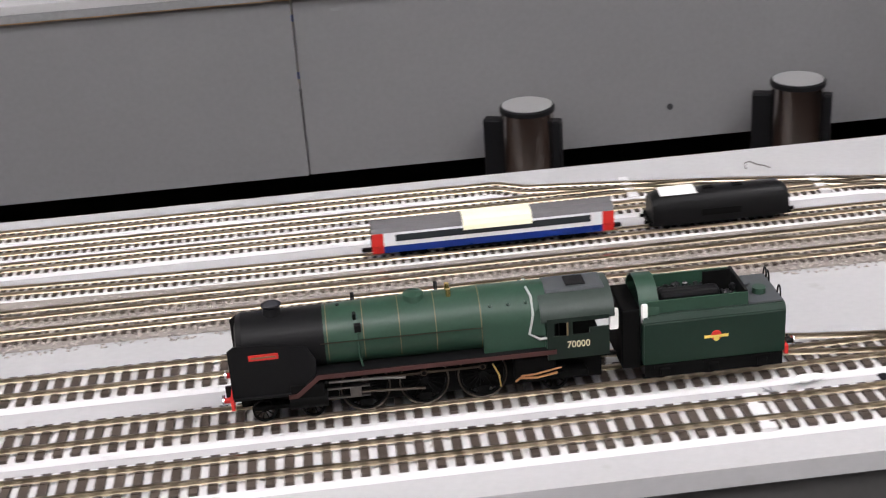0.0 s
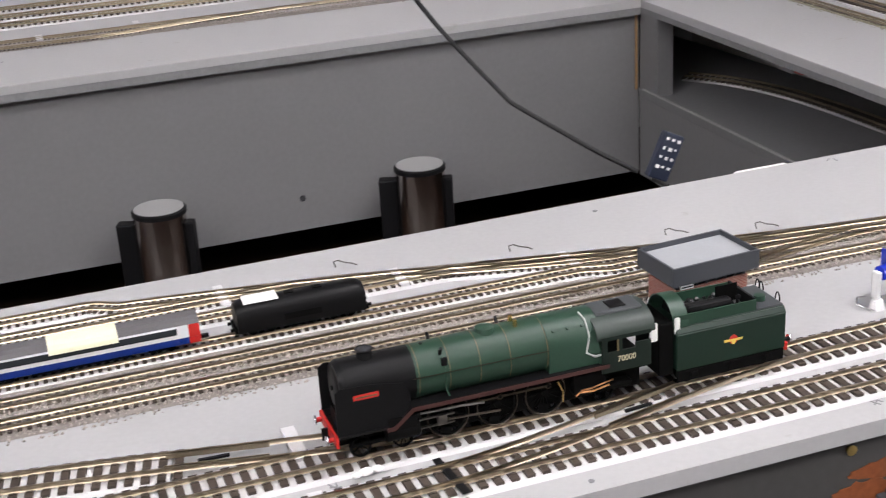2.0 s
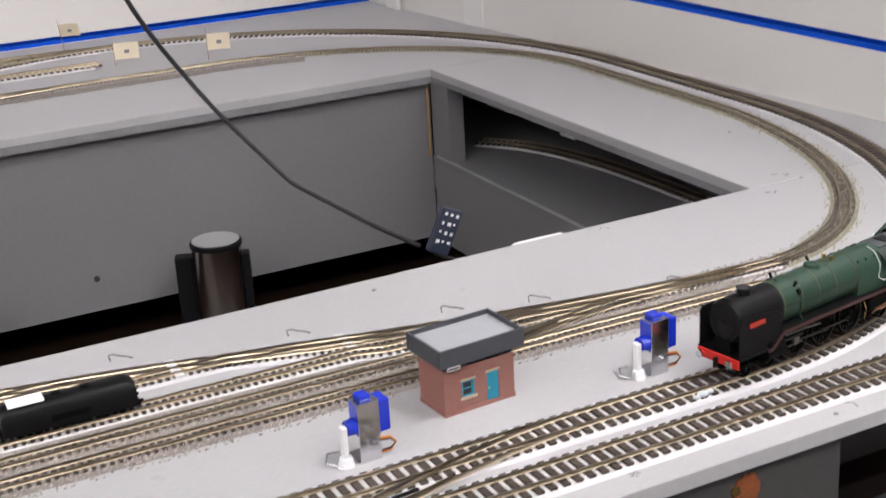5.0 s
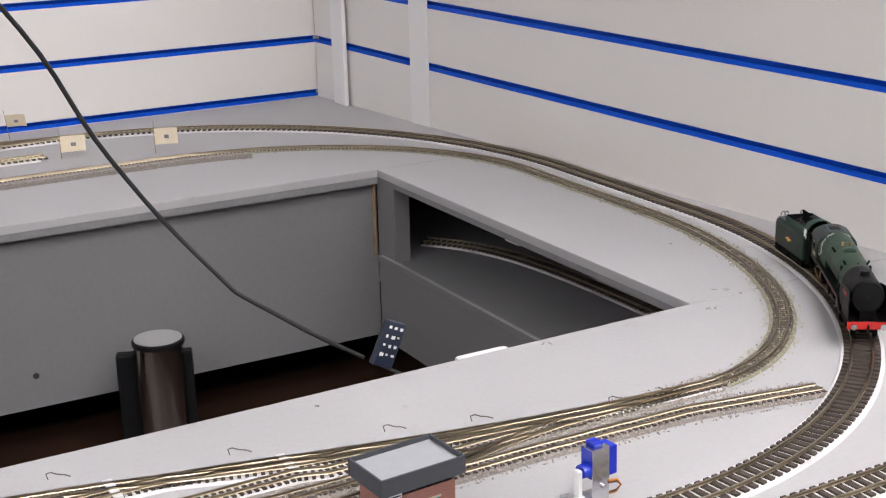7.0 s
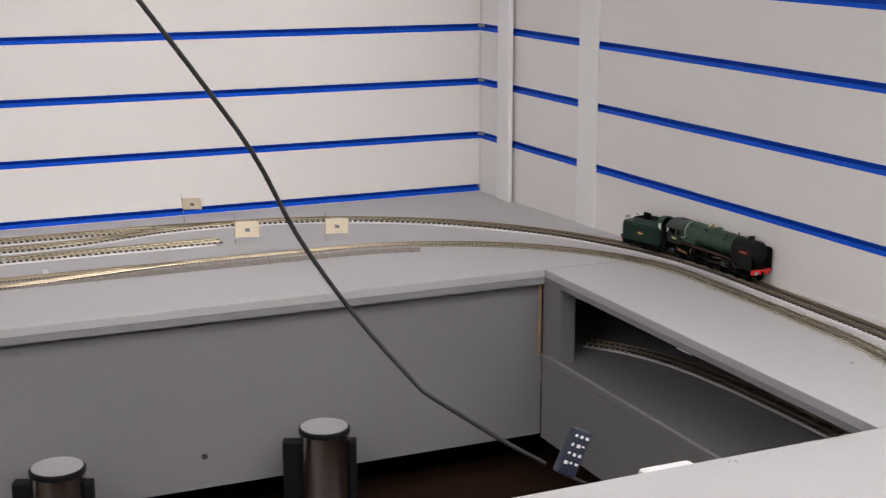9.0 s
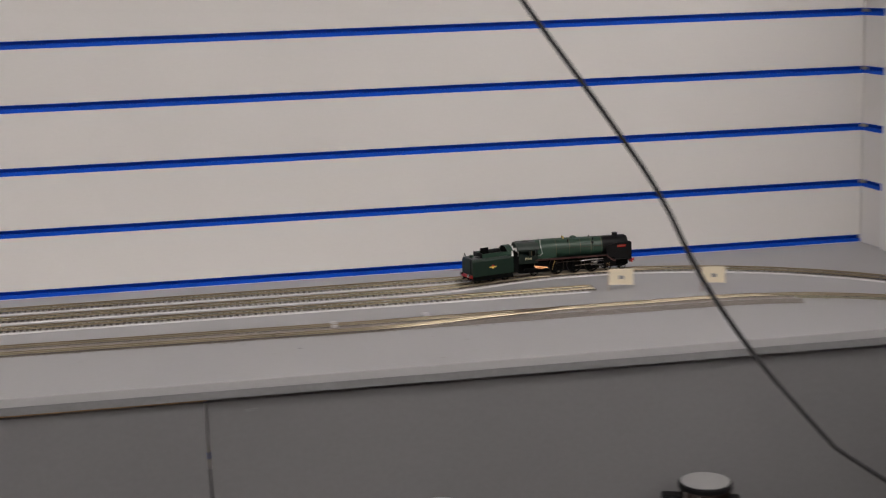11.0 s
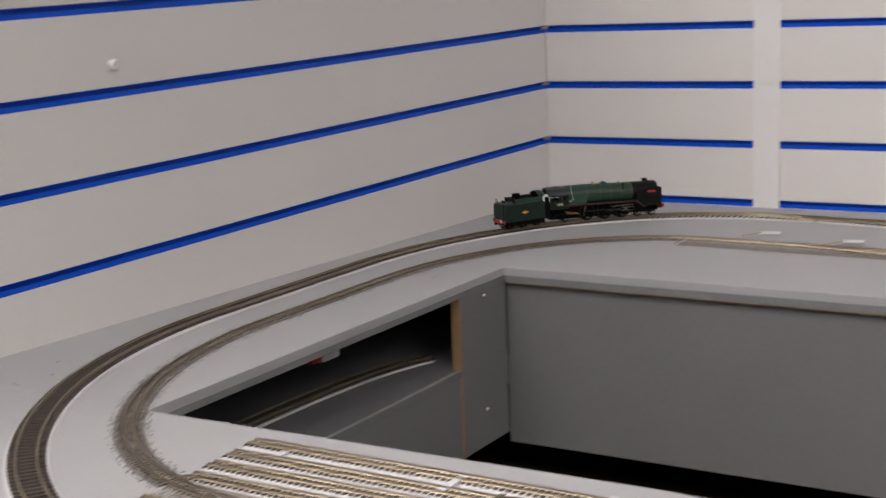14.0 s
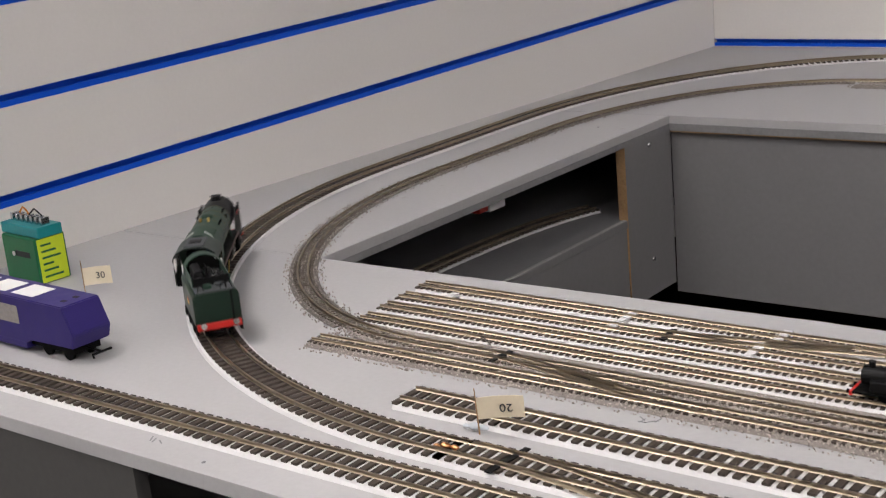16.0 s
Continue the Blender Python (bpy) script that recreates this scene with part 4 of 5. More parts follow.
M_CABROOF = mat("cab_roof_green", (0.028, 0.040, 0.034), 0.45, vary=0.1, scale=60, fine=700)
mat_pipe = mat("grey_pipe", (0.42, 0.44, 0.42), 0.45, vary=0.05)
# the engine's green twice more, darkened for upright sides that catch less light
M_CABSIDE = mat("cab_shaded_green", (0.009, 0.016, 0.012), 0.4, spec=0.25, vary=0.08, scale=60, fine=700)
M_TENDER = mat("tender_shaded_green", (0.009, 0.024, 0.016), 0.36, vary=0.1, scale=50, fine=700, spec=0.3)
M_COAL = mat("coal", (0.012, 0.012, 0.013), 0.35, vary=0.3, scale=200, fine=900)


def tender():
    t = thing("tender", "green lined tender behind the model steam engine", "tender")
    X = lambda d: 0.220 - d
    prof = [(-0.0158, 0.0105), (0.0158, 0.0105), (0.0158, 0.0300), (0.0138, 0.0330), (-0.0138, 0.0330), (-0.0158, 0.0300)]
    bm = bmesh.new()
    a = [bm.verts.new((X(0.188), y, z)) for y, z in prof]
    b = [bm.verts.new((X(0.2535), y, z)) for y, z in prof]
    bm.faces.new(a)
    bm.faces.new(b[::-1])
    for i in range(6):
        bm.faces.new((a[i], b[i], b[(i + 1) % 6], a[(i + 1) % 6]))
    bmesh.ops.bevel(bm, geom=list(bm.edges), offset=0.0005, segments=2, affect="EDGES")
    part("tank", bm, M_TENDER, t, "green tank body, darkened as if shaded")
    for s in (-1, 1):
        part("bunker_side", box(bmesh.new(), X(0.2365), X(0.188), s * 0.0128 - 0.0004, s * 0.0128 + 0.0004, 0.0332, 0.0388), M_GREEN, t)
        part("frame_plate", box(bmesh.new(), X(0.2525), X(0.189), s * 0.0150 - 0.0008, s * 0.0150 + 0.0008, 0.0046, 0.0104), M_FRAME, t)
        for d in (0.198, 0.2205, 0.243):
            part("axle_box", box(bmesh.new(), X(d) - 0.0022, X(d) + 0.0022, s * 0.0160 - 0.0010, s * 0.0160 + 0.0010, 0.0052, 0.0090, 0.0005), M_FRAME, t)
            part("spring", box(bmesh.new(), X(d) - 0.0050, X(d) + 0.0050, s * 0.0160 - 0.0006, s * 0.0160 + 0.0006, 0.0092, 0.0103), M_FRAME, t)
        crest = part("crest", cyl(bmesh.new(), (X(0.2215), s * 0.0158, 0.0215), (X(0.2215), s * 0.01605, 0.0215), 0.0024, seg=18), M_RED, t, "round red and gold crest")
        part("crest_bar", box(bmesh.new(), X(0.2270), X(0.2160), s * 0.01595 - 0.00012, s * 0.01595 + 0.00012, 0.0206, 0.0218), M_LIMEGOLD, crest)
        part("crest_disc", cyl(bmesh.new(), (X(0.2215), s * 0.0160, 0.0203), (X(0.2215), s * 0.0162, 0.0203), 0.0013, seg=14), M_LIMEGOLD, crest)
        part("step", box(bmesh.new(), X(0.192), X(0.188), s * 0.0135 - 0.0015, s * 0.0135 + 0.0015, 0.0040, 0.0046), M_FRAME, t)
        part("cab_screen", box(bmesh.new(), X(0.1905), X(0.1875), s * 0.0140 - 0.0003, s * 0.0140 + 0.0003, 0.0300, 0.0385, 0.0008), M_PAPERW, t, "white screen")
    # black block added for the dark gap between cab and tender
    part("gap_filler", box(bmesh.new(), X(0.1876), X(0.1790), -0.0132, 0.0132, 0.0085, 0.0360, 0.0008), M_FRAME, t, "black filler between cab and tender")
    # hood over the front
    bm = bmesh.new()
    n = 16
    ring = []
    for i in range(n + 1):
        a = radians(180 * i / n)
        ring.append([bm.verts.new((X(d), 0.0140 * math.cos(a) * k, 0.0330 + 0.0125 * math.sin(a) * k)) for d, k in ((0.187, 1), (0.196, 0.98), (0.196, 0.93), (0.187, 0.95))])
    for p, q in zip(ring, ring[1:]):
        for k in range(4):
            bm.faces.new((p[k], p[(k + 1) % 4], q[(k + 1) % 4], q[k]))
    part("hood", bm, M_GREEN, t, "arched green hood", True)
    part("hood_back", cyl(bmesh.new(), (X(0.1945), 0, 0.0335), (X(0.1952), 0, 0.0335), 0.0116, seg=24), M_FRAME, t)
    part("bunker_rear", box(bmesh.new(), X(0.2365), X(0.2352), -0.0124, 0.0124, 0.0332, 0.0395), M_BLACK, t)
    part("tunnel", box(bmesh.new(), X(0.225), X(0.197), 0.0030, 0.0100, 0.0335, 0.0405, 0.0020), M_BLACK, t)
    part("coal_plate", box(bmesh.new(), X(0.232), X(0.219), 0.0010, 0.0016, 0.0335, 0.0445), M_FRAME, t)
    rng = np.random.default_rng(3)
    bm = bmesh.new()
    for i in range(110):
        d, y = rng.uniform(0.199, 0.234), rng.uniform(-0.0115, 0.0115)
        r = rng.uniform(0.0008, 0.0018)
        v = bmesh.ops.create_icosphere(bm, subdivisions=1, radius=r, matrix=Matrix.Translation((X(d), y, 0.0338 + 0.0030 * rng.random() * (1 - abs(y) / 0.014))))["verts"]
        for q in v:
            q.co += Vector(rng.normal(0, r * 0.2, 3))
    part("coal", bm, M_COAL, t, "black coal lumps", kind="stuff")
    part("tank_top", box(bmesh.new(), X(0.2528), X(0.2370), -0.0135, 0.0135, 0.0330, 0.0338, 0.0002), M_ROOFGREY, t)
    part("filler", cyl(bmesh.new(), (X(0.2445), 0.004, 0.0338), (X(0.2445), 0.004, 0.0362), 0.0032, 0.0030, seg=18), M_GREEN, t, "", True)
    part("filler", cyl(bmesh.new(), (X(0.2400), -0.005, 0.0338), (X(0.2400), -0.005, 0.0352), 0.0030, 0.0036, seg=18), M_ROOFGREY, t, "", True)
    for y in (-0.0095, 0.0095, -0.0060):
        hoop = [(X(0.2520), y + 0.0020 * math.cos(radians(a)), 0.0345 + 0.0040 * math.sin(radians(a))) for a in range(0, 181, 20)]
        part("lifting_hoop", tube(bmesh.new(), hoop, 0.0004, 5), M_BLACK, t)
    part("underframe", box(bmesh.new(), X(0.2530), X(0.1880), -0.0070, 0.0070, 0.0060, 0.0104), M_FRAME, t)
    for d in (0.198, 0.2205, 0.243):
        part("wheelset", cyl(wheel(wheel(bmesh.new(), X(d), 0.0078, 0.0073, 0.0069, 0.0016, 10), X(d), -0.0078, 0.0073, 0.0069, 0.0016, 10), (X(d), -0.008, 0.0073), (X(d), 0.008, 0.0073), 0.0010), M_FRAME, t)
    bb = part("buffer_beam", box(bmesh.new(), X(0.2555), X(0.2537), -0.0152, 0.0152, 0.0085, 0.0128, 0.0003), M_RED, t, "bright red buffer beam")
    for y in (-0.0110, 0.0110):
        bf = part("buffer", cyl(bmesh.new(), (X(0.2555), y, 0.0125), (X(0.2585), y, 0.0125), 0.0011, seg=14), M_BLACK, bb)
        part("buffer_head", cyl(bmesh.new(), (X(0.2585), y, 0.0125), (X(0.2593), y, 0.0125), 0.0022, seg=18), M_STEEL, bf)
    part("coupling", tube(bmesh.new(), [(X(0.2555), 0, 0.0080), (X(0.2610), 0, 0.0078), (X(0.2612), 0.003, 0.0078), (X(0.2612), -0.003, 0.0078)], 0.0007, 5), M_BLACK, bb)
    part("rear_ladder", box(bmesh.new(), X(0.2541), X(0.2536), -0.0110, -0.0095, 0.0130, 0.0330), M_BLACK, t)
    part("drawbar", box(bmesh.new(), X(0.1880), X(0.1700), -0.0010, 0.0010, 0.0095, 0.0108), M_BLACK, t)
    return t


M_LIMEGOLD = mat("gold_paint", (0.75, 0.55, 0.12), 0.4, vary=0.05)
ENGINE, DRIVERS, RODS = locomotive()
TENDER = tender()
ENGINE.scale = TENDER.scale = (0.99, 1.03, 1.07)


# ---- fine gauge vehicles on the storage siding ----
FR = T + 0.0020 + 0.0011 + 0.0019


def bogie(parent, x):
    b = part("bogie", box(bmesh.new(), x - 0.0085, x + 0.0085, -0.0062, 0.0062, 0.0018, 0.0042, 0.0005), M_FRAME, parent)
    for dx in (-0.0058, 0.0058):
        bm = bmesh.new()
        for y in (-0.0048, 0.0048):
            cyl(bm, (x + dx, y - 0.0006, 0.0030), (x + dx, y + 0.0006, 0.0030), 0.0030, seg=14)
        cyl(bm, (x + dx, -0.0045, 0.0030), (x + dx, 0.0045, 0.0030), 0.0007, seg=8)
        part("wheelset", bm, M_FRAME, b)


def coach_section(bm, x0, x1, prof):
    a = [bm.verts.new((x0, y, z)) for y, z in prof]
    b = [bm.verts.new((x1, y, z)) for y, z in prof]
    bm.faces.new(a[::-1])
    bm.faces.new(b)
    for i in range(len(a)):
        j = (i + 1) % len(a)
        bm.faces.new((a[i], a[j], b[j], b[i]))


def coach(m, paper):
    c = thing("railway_coach", "blue and white model coach with red ends on the siding", "coach", m, group="coaches on the siding")
    h = 0.0720
    lower = [(-0.0092, 0.0048), (0.0092, 0.0048), (0.0095, 0.0090), (-0.0095, 0.0090)]
    upper = [(-0.0095, 0.0092), (0.0095, 0.0092), (0.0090, 0.0172), (-0.0090, 0.0172)]
    roof = [(-0.0090, 0.0173), (0.0090, 0.0173), (0.0075, 0.0197), (0.0040, 0.0210), (-0.0040, 0.0210), (-0.0075, 0.0197)]
    bm = bmesh.new()
    coach_section(bm, -h + 0.007, h - 0.007, lower)
    body = part("lower_body", bm, M_NAVY, c, "deep blue lower body")
    bm = bmesh.new()
    coach_section(bm, -h + 0.007, h - 0.007, upper)
    up = part("upper_body", bm, M_COACHW, c, "white upper body")
    for s in (-1, 1):
        part("window_band", box(bmesh.new(), -h + 0.014, h - 0.014, s * 0.0094 - 0.0002, s * 0.0094 + 0.0002, 0.0118, 0.0160, 0.0001), M_GLASS, up, "dark blue glazed window band")
        bm = bmesh.new()
        for sec in (lower, upper):
            coach_section(bm, s * h, s * (h - 0.0069), sec) if s < 0 else coach_section(bm, h - 0.0069, h, sec)
        e = part("end", bm, M_RED, c, "bright red coach end")
        part("door", box(bmesh.new(), s * h - 0.0003, s * h + 0.0003, -0.0035, 0.0035, 0.0055, 0.0165), M_BLACK, e)
        part("coupling", box(bmesh.new(), s * (h + 0.003) - 0.003, s * (h + 0.003) + 0.003, -0.0012, 0.0012, 0.0030, 0.0050), M_BLACK, c)
    bm = bmesh.new()
    coach_section(bm, -h, h, roof)
    part("roof", bm, M_COACHROOF, c, "dark grey roof")
    part("underframe", box(bmesh.new(), -0.030, 0.030, -0.0075, 0.0075, 0.0022, 0.0047, 0.0004), M_FRAME, c)
    for x in (-0.048, 0.048):
        bogie(c, x)
    if paper:
        prof = [(0.0106, 0.0150), (0.0100, 0.0176), (0.0082, 0.0203), (0.0043, 0.0218), (-0.0043, 0.0218), (-0.0082, 0.0203), (-0.0100, 0.0176), (-0.0106, 0.0150), (-0.0103, 0.0150), (-0.0097, 0.0175), (-0.0079, 0.0201), (-0.0041, 0.0215), (0.0041, 0.0215), (0.0079, 0.0201), (0.0097, 0.0175), (0.0103, 0.0150)]
        bm = bmesh.new()
        coach_section(bm, -0.018, 0.023, prof)
        tag = part("paper_slip", bm, M_PAPERY)
        tag.matrix_basis = m
        tagged(tag, "folded pale yellow paper slip over the coach roof", "paper")
    return c


def diesel(m):
    d = thing("diesel_locomotive", "plain black model diesel engine on the siding", "locomotive", m)
    prof = [(-0.0095, 0.0040), (0.0095, 0.0040), (0.0100, 0.0130), (0.0090, 0.0185), (0.0060, 0.0215), (0, 0.0226), (-0.0060, 0.0215), (-0.0090, 0.0185), (-0.0100, 0.0130)]
    bm = bmesh.new()
    ring = []
    for x, k in ((-0.0415, 0.86), (-0.0385, 0.97), (-0.036, 1.0), (0.036, 1.0), (0.0385, 0.97), (0.0415, 0.86)):
        ring.append([bm.verts.new((x, y * (0.5 + 0.5 * k), 0.0040 + (z - 0.0040) * k)) for y, z in prof])
    for a, b in zip(ring, ring[1:]):
        for i in range(len(prof)):
            j = (i + 1) % len(prof)
            bm.faces.new((a[i], a[j], b[j], b[i]))
    bm.faces.new(ring[0][::-1])
    bm.faces.new(ring[-1])
    part("body", bm, M_BLACK, d, "", True)
    for s in (-1, 1):
        part("side_grille", box(bmesh.new(), -0.012, 0.012, s * 0.00995 - 0.0003, s * 0.00995 + 0.0003, 0.0085, 0.0125), M_FRAME, d)
        part("buffer_beam", box(bmesh.new(), s * 0.0425 - 0.0008, s * 0.0425 + 0.0008, -0.0085, 0.0085, 0.0040, 0.0072), M_FRAME, d)
        for y in (-0.0055, 0.0055):
            part("buffer", cyl(bmesh.new(), (s * 0.0432, y, 0.0058), (s * 0.0455, y, 0.0058), 0.0008, 0.0013, seg=10), M_FRAME, d)
        part("windscreen", box(bmesh.new(), s * 0.0405 - 0.0004, s * 0.0405 + 0.0004, -0.0060, 0.0060, 0.0140, 0.0165), M_GLASS, d)
        bogie(d, s * 0.026)
    part("fuel_tank", box(bmesh.new(), -0.012, 0.012, -0.007, 0.007, 0.0016, 0.0042, 0.0006), M_FRAME, d)
    for x in (-0.006, 0.012):
        part("roof_vent", box(bmesh.new(), x - 0.003, x + 0.003, -0.002, 0.002, 0.0222, 0.0229), M_FRAME, d)
    slip = part("paper_slip", box(bmesh.new(), -0.036, -0.014, -0.0068, 0.0045, -0.0001, 0.0001, m=Matrix.Translation((0, 0, 0.0229)) @ Matrix.Rotation(radians(7), 4, "X")), M_PAPERW)
    slip.matrix_basis = m
    tagged(slip, "small white paper slip on the black engine's roof", "paper")
    return d


def tank_engine(m):
    e = thing("tank_engine", "small black model tank engine with red buffer beam", "locomotive", m)
    part("side_tank", box(bmesh.new(), -0.026, 0.018, -0.0088, 0.0088, 0.0062, 0.0140, 0.0012), M_BLACK, e)
    part("boiler", cyl(bmesh.new(), (-0.032, 0, 0.0140), (0.016, 0, 0.0140), 0.0058, seg=20), M_BLACK, e, "", True)
    part("chimney", cyl(bmesh.new(), (-0.027, 0, 0.0190), (-0.027, 0, 0.0232), 0.0018, 0.0022, seg=14), M_BLACK, e)
    part("dome", cyl(bmesh.new(), (-0.008, 0, 0.0190), (-0.008, 0, 0.0218), 0.0026, 0.0018, seg=14), M_BLACK, e, "", True)
    part("cab", box(bmesh.new(), 0.018, 0.034, -0.0090, 0.0090, 0.0062, 0.0215, 0.0012), M_BLACK, e)
    part("footplate", box(bmesh.new(), -0.036, 0.038, -0.0092, 0.0092, 0.0050, 0.0061), M_FRAME, e)
    for s in (-1, 1):
        b = part("buffer_beam", box(bmesh.new(), s * 0.0372 - 0.0008, s * 0.0372 + 0.0008, -0.0088, 0.0088, 0.0032, 0.0058), M_RED, e, "red buffer beam")
        for y in (-0.0058, 0.0058):
            part("buffer", cyl(bmesh.new(), (s * 0.0379, y, 0.0046), (s * 0.0402, y, 0.0046), 0.0008, 0.0014, seg=10), M_FRAME, b)
    for x in (-0.018, 0.0, 0.018):
        bm = bmesh.new()
        for y in (-0.0048, 0.0048):
            cyl(bm, (x, y - 0.0006, 0.0040), (x, y + 0.0006, 0.0040), 0.0040, seg=16)
        part("wheelset", bm, M_FRAME, e)


def siding4(x):
    return -1.247 - 0.006 * (1 - ease(0.2, 0.8, x)) + 0.25 * skew(x) - 0.013 * ease(0.6, 1.0, x)


def on_siding(x):
    return pose(x, siding4(x), FR, rz=math.degrees(math.atan2(siding4(x + 0.03) - siding4(x - 0.03), 0.06))) @ Matrix.Diagonal((0.95, 0.95, 0.95, 1.0))


coach(on_siding(1.106), True)
coach(on_siding(0.752), False)
diesel(on_siding(1.236))
tank_engine(on_siding(0.404))


# ---- brick hut ----
def brick_material():
    m = bpy.data.materials.new("small_brickwork")
    m.use_nodes = True
    nt = m.node_tree
    p = nt.nodes["Principled BSDF"]
    p.inputs["Roughness"].default_value = 0.8
    c = nt.nodes.new("ShaderNodeTexCoord")
    mp = nt.nodes.new("ShaderNodeMapping")
    mp.inputs["Rotation"].default_value = (radians(90), 0, 0)
    sep, comb, add = nt.nodes.new("ShaderNodeSeparateXYZ"), nt.nodes.new("ShaderNodeCombineXYZ"), nt.nodes.new("ShaderNodeMath")
    add.operation = "ADD"
    nt.links.new(c.outputs["Object"], sep.inputs[0])
    nt.links.new(sep.outputs["X"], add.inputs[0])
    nt.links.new(sep.outputs["Y"], add.inputs[1])
    nt.links.new(add.outputs[0], comb.inputs["X"])
    nt.links.new(sep.outputs["Z"], comb.inputs["Y"])
    b = nt.nodes.new("ShaderNodeTexBrick")
    b.inputs["Scale"].default_value = 1.0
    b.inputs["Brick Width"].default_value, b.inputs["Row Height"].default_value, b.inputs["Mortar Size"].default_value = 0.0030, 0.00105, 0.00014
    b.inputs["Color1"].default_value, b.inputs["Color2"].default_value, b.inputs["Mortar"].default_value = (0.30, 0.095, 0.07, 1), (0.22, 0.075, 0.06, 1), (0.36, 0.24, 0.20, 1)
    nt.links.new(comb.outputs[0], b.inputs["Vector"])
    nt.links.new(b.outputs["Color"], p.inputs["Base Color"])
    bp = nt.nodes.new("ShaderNodeBump")
    bp.inputs["Strength"].default_value, bp.inputs["Distance"].default_value = 0.6, 0.0003
    bp.invert = True
    nt.links.new(b.outputs["Fac"], bp.inputs["Height"])
    nt.links.new(bp.outputs[0], p.inputs["Normal"])
    return m


def hut():
    h = thing("signal_hut", "red brick model hut with grey flat roof and blue door", "building", pose(1.4305, -1.3695, T, rz=4) @ Matrix.Diagonal((0.92, 0.94, 0.92, 1.0)))
    w, d, top = 0.053, 0.031, 0.0318
    bk = brick_material()
    wall = bmesh.new()
    t = 0.0016
    # front wall round the window and door openings
    for x0, x1, z0, z1 in ((0, 0.013, 0, top), (0.013, 0.0225, 0, 0.0105), (0.013, 0.0225, 0.0215, top), (0.0225, 0.032, 0, top), (0.032, 0.041, 0.0225, top), (0.041, w, 0, top)):
        box(wall, x0, x1, 0, t, z0, z1)
    part("front_wall", wall, bk, h, "red brick wall")
    part("side_wall", box(bmesh.new(), 0, t, t, d, 0, top), bk, h, "red brick wall")
    part("side_wall", box(bmesh.new(), w - t, w, t, d, 0, top), bk, h, "red brick wall")
    part("back_wall", box(bmesh.new(), t, w - t, d - t, d, 0, top), bk, h, "red brick wall")
    bm = bmesh.new()
    for x0, x1, y0, y1 in ((-0.0005, w + 0.0005, -0.0005, 0.0), (-0.0005, 0.0, 0.0, d), (w, w + 0.0005, 0.0, d)):
        box(bm, x0, x1, y0, y1, 0, 0.0030)
    part("plinth", bm, bk, h)
    win = part("window", box(bmesh.new(), 0.013, 0.0225, 0.0008, 0.0011, 0.0105, 0.0215), M_GLASS, h, "dark glazed window")
    bm = bmesh.new()
    for x0, x1, z0, z1 in ((0.013, 0.0225, 0.0105, 0.0115), (0.013, 0.0225, 0.0205, 0.0215), (0.013, 0.0140, 0.0115, 0.0205), (0.0215, 0.0225, 0.0115, 0.0205), (0.0205, 0.0210, 0.0115, 0.0205), (0.0140, 0.0215, 0.0158, 0.0163)):
        box(bm, x0, x1, 0.0002, 0.0008, z0, z1)
    part("window_frame", bm, M_TEAL, win, "blue window frame")
    part("window_sill", box(bmesh.new(), 0.0115, 0.0240, -0.0012, 0.0002, 0.0088, 0.0104, 0.0002), M_SAND, win, "sandstone sill")
    part("lintel", box(bmesh.new(), 0.0120, 0.0235, -0.0005, 0.0003, 0.0217, 0.0232, 0.0002), M_SAND, h)
    part("lintel", box(bmesh.new(), 0.0310, 0.0420, -0.0005, 0.0003, 0.0227, 0.0242, 0.0002), M_SAND, h)
    dr = part("door", box(bmesh.new(), 0.0322, 0.0408, 0.0002, 0.0010, 0.0005, 0.0223, 0.0002), M_TEAL, h, "bright blue door")
    part("handle", box(bmesh.new(), 0.0332, 0.0338, -0.0003, 0.0002, 0.0105, 0.0120), M_BRASS, dr)
    bm = bmesh.new()
    for x0, x1, y0, y1 in ((0.001, w - 0.001, 0.0012, 0.0016), (0.0012, 0.0016, 0.0016, d - 0.002), (w - 0.0016, w - 0.0012, 0.0016, d - 0.002), (0.001, w - 0.001, d - 0.0022, d - 0.0018)):
        box(bm, x0, x1, y0, y1, top, 0.0372)
    part("clerestory", bm, M_GLASS, h, "dark band of windows under the roof")
    bm = bmesh.new()
    for i in range(8):
        x = 0.002 + i * (w - 0.004) / 7
        box(bm, x - 0.0006, x + 0.0006, 0.0002, 0.0012, top, 0.0372)
        if i < 5:
            y = 0.002 + i * (d - 0.004) / 4
            box(bm, 0.0002, 0.0012, y - 0.0006, y + 0.0006, top, 0.0372)
            box(bm, w - 0.0012, w - 0.0002, y - 0.0006, y + 0.0006, top, 0.0372)
    part("mullions", bm, M_SLATE, h)
    o = 0.0052
    rf = part("roof", box(bmesh.new(), -o + 0.0016, w + o - 0.0016, -o + 0.0016, d + o - 0.0016, 0.0372, 0.0455), M_ROOFTOP, h, "pale grey flat roof")
    bm = bmesh.new()
    for x0, x1, y0, y1 in ((-o, w + o, -o, -o + 0.0016), (-o, w + o, d + o - 0.0016, d + o), (-o, -o + 0.0016, -o + 0.0016, d + o - 0.0016), (w + o - 0.0016, w + o, -o + 0.0016, d + o - 0.0016)):
        box(bm, x0, x1, y0, y1, 0.0365, 0.0488, 0.0003)
    part("parapet", bm, M_SLATE, rf, "dark slate grey parapet")
    sg = part("sign", box(bmesh.new(), 0.0005, 0.0100, -o + 0.0008, -o + 0.0014, 0.0335, 0.0362), M_COACHW, h, "white sign with a dark bar")
    part("sign_bar", box(bmesh.new(), 0.0013, 0.0092, -o + 0.0006, -o + 0.0008, 0.0344, 0.0353), M_INK, sg)


hut()


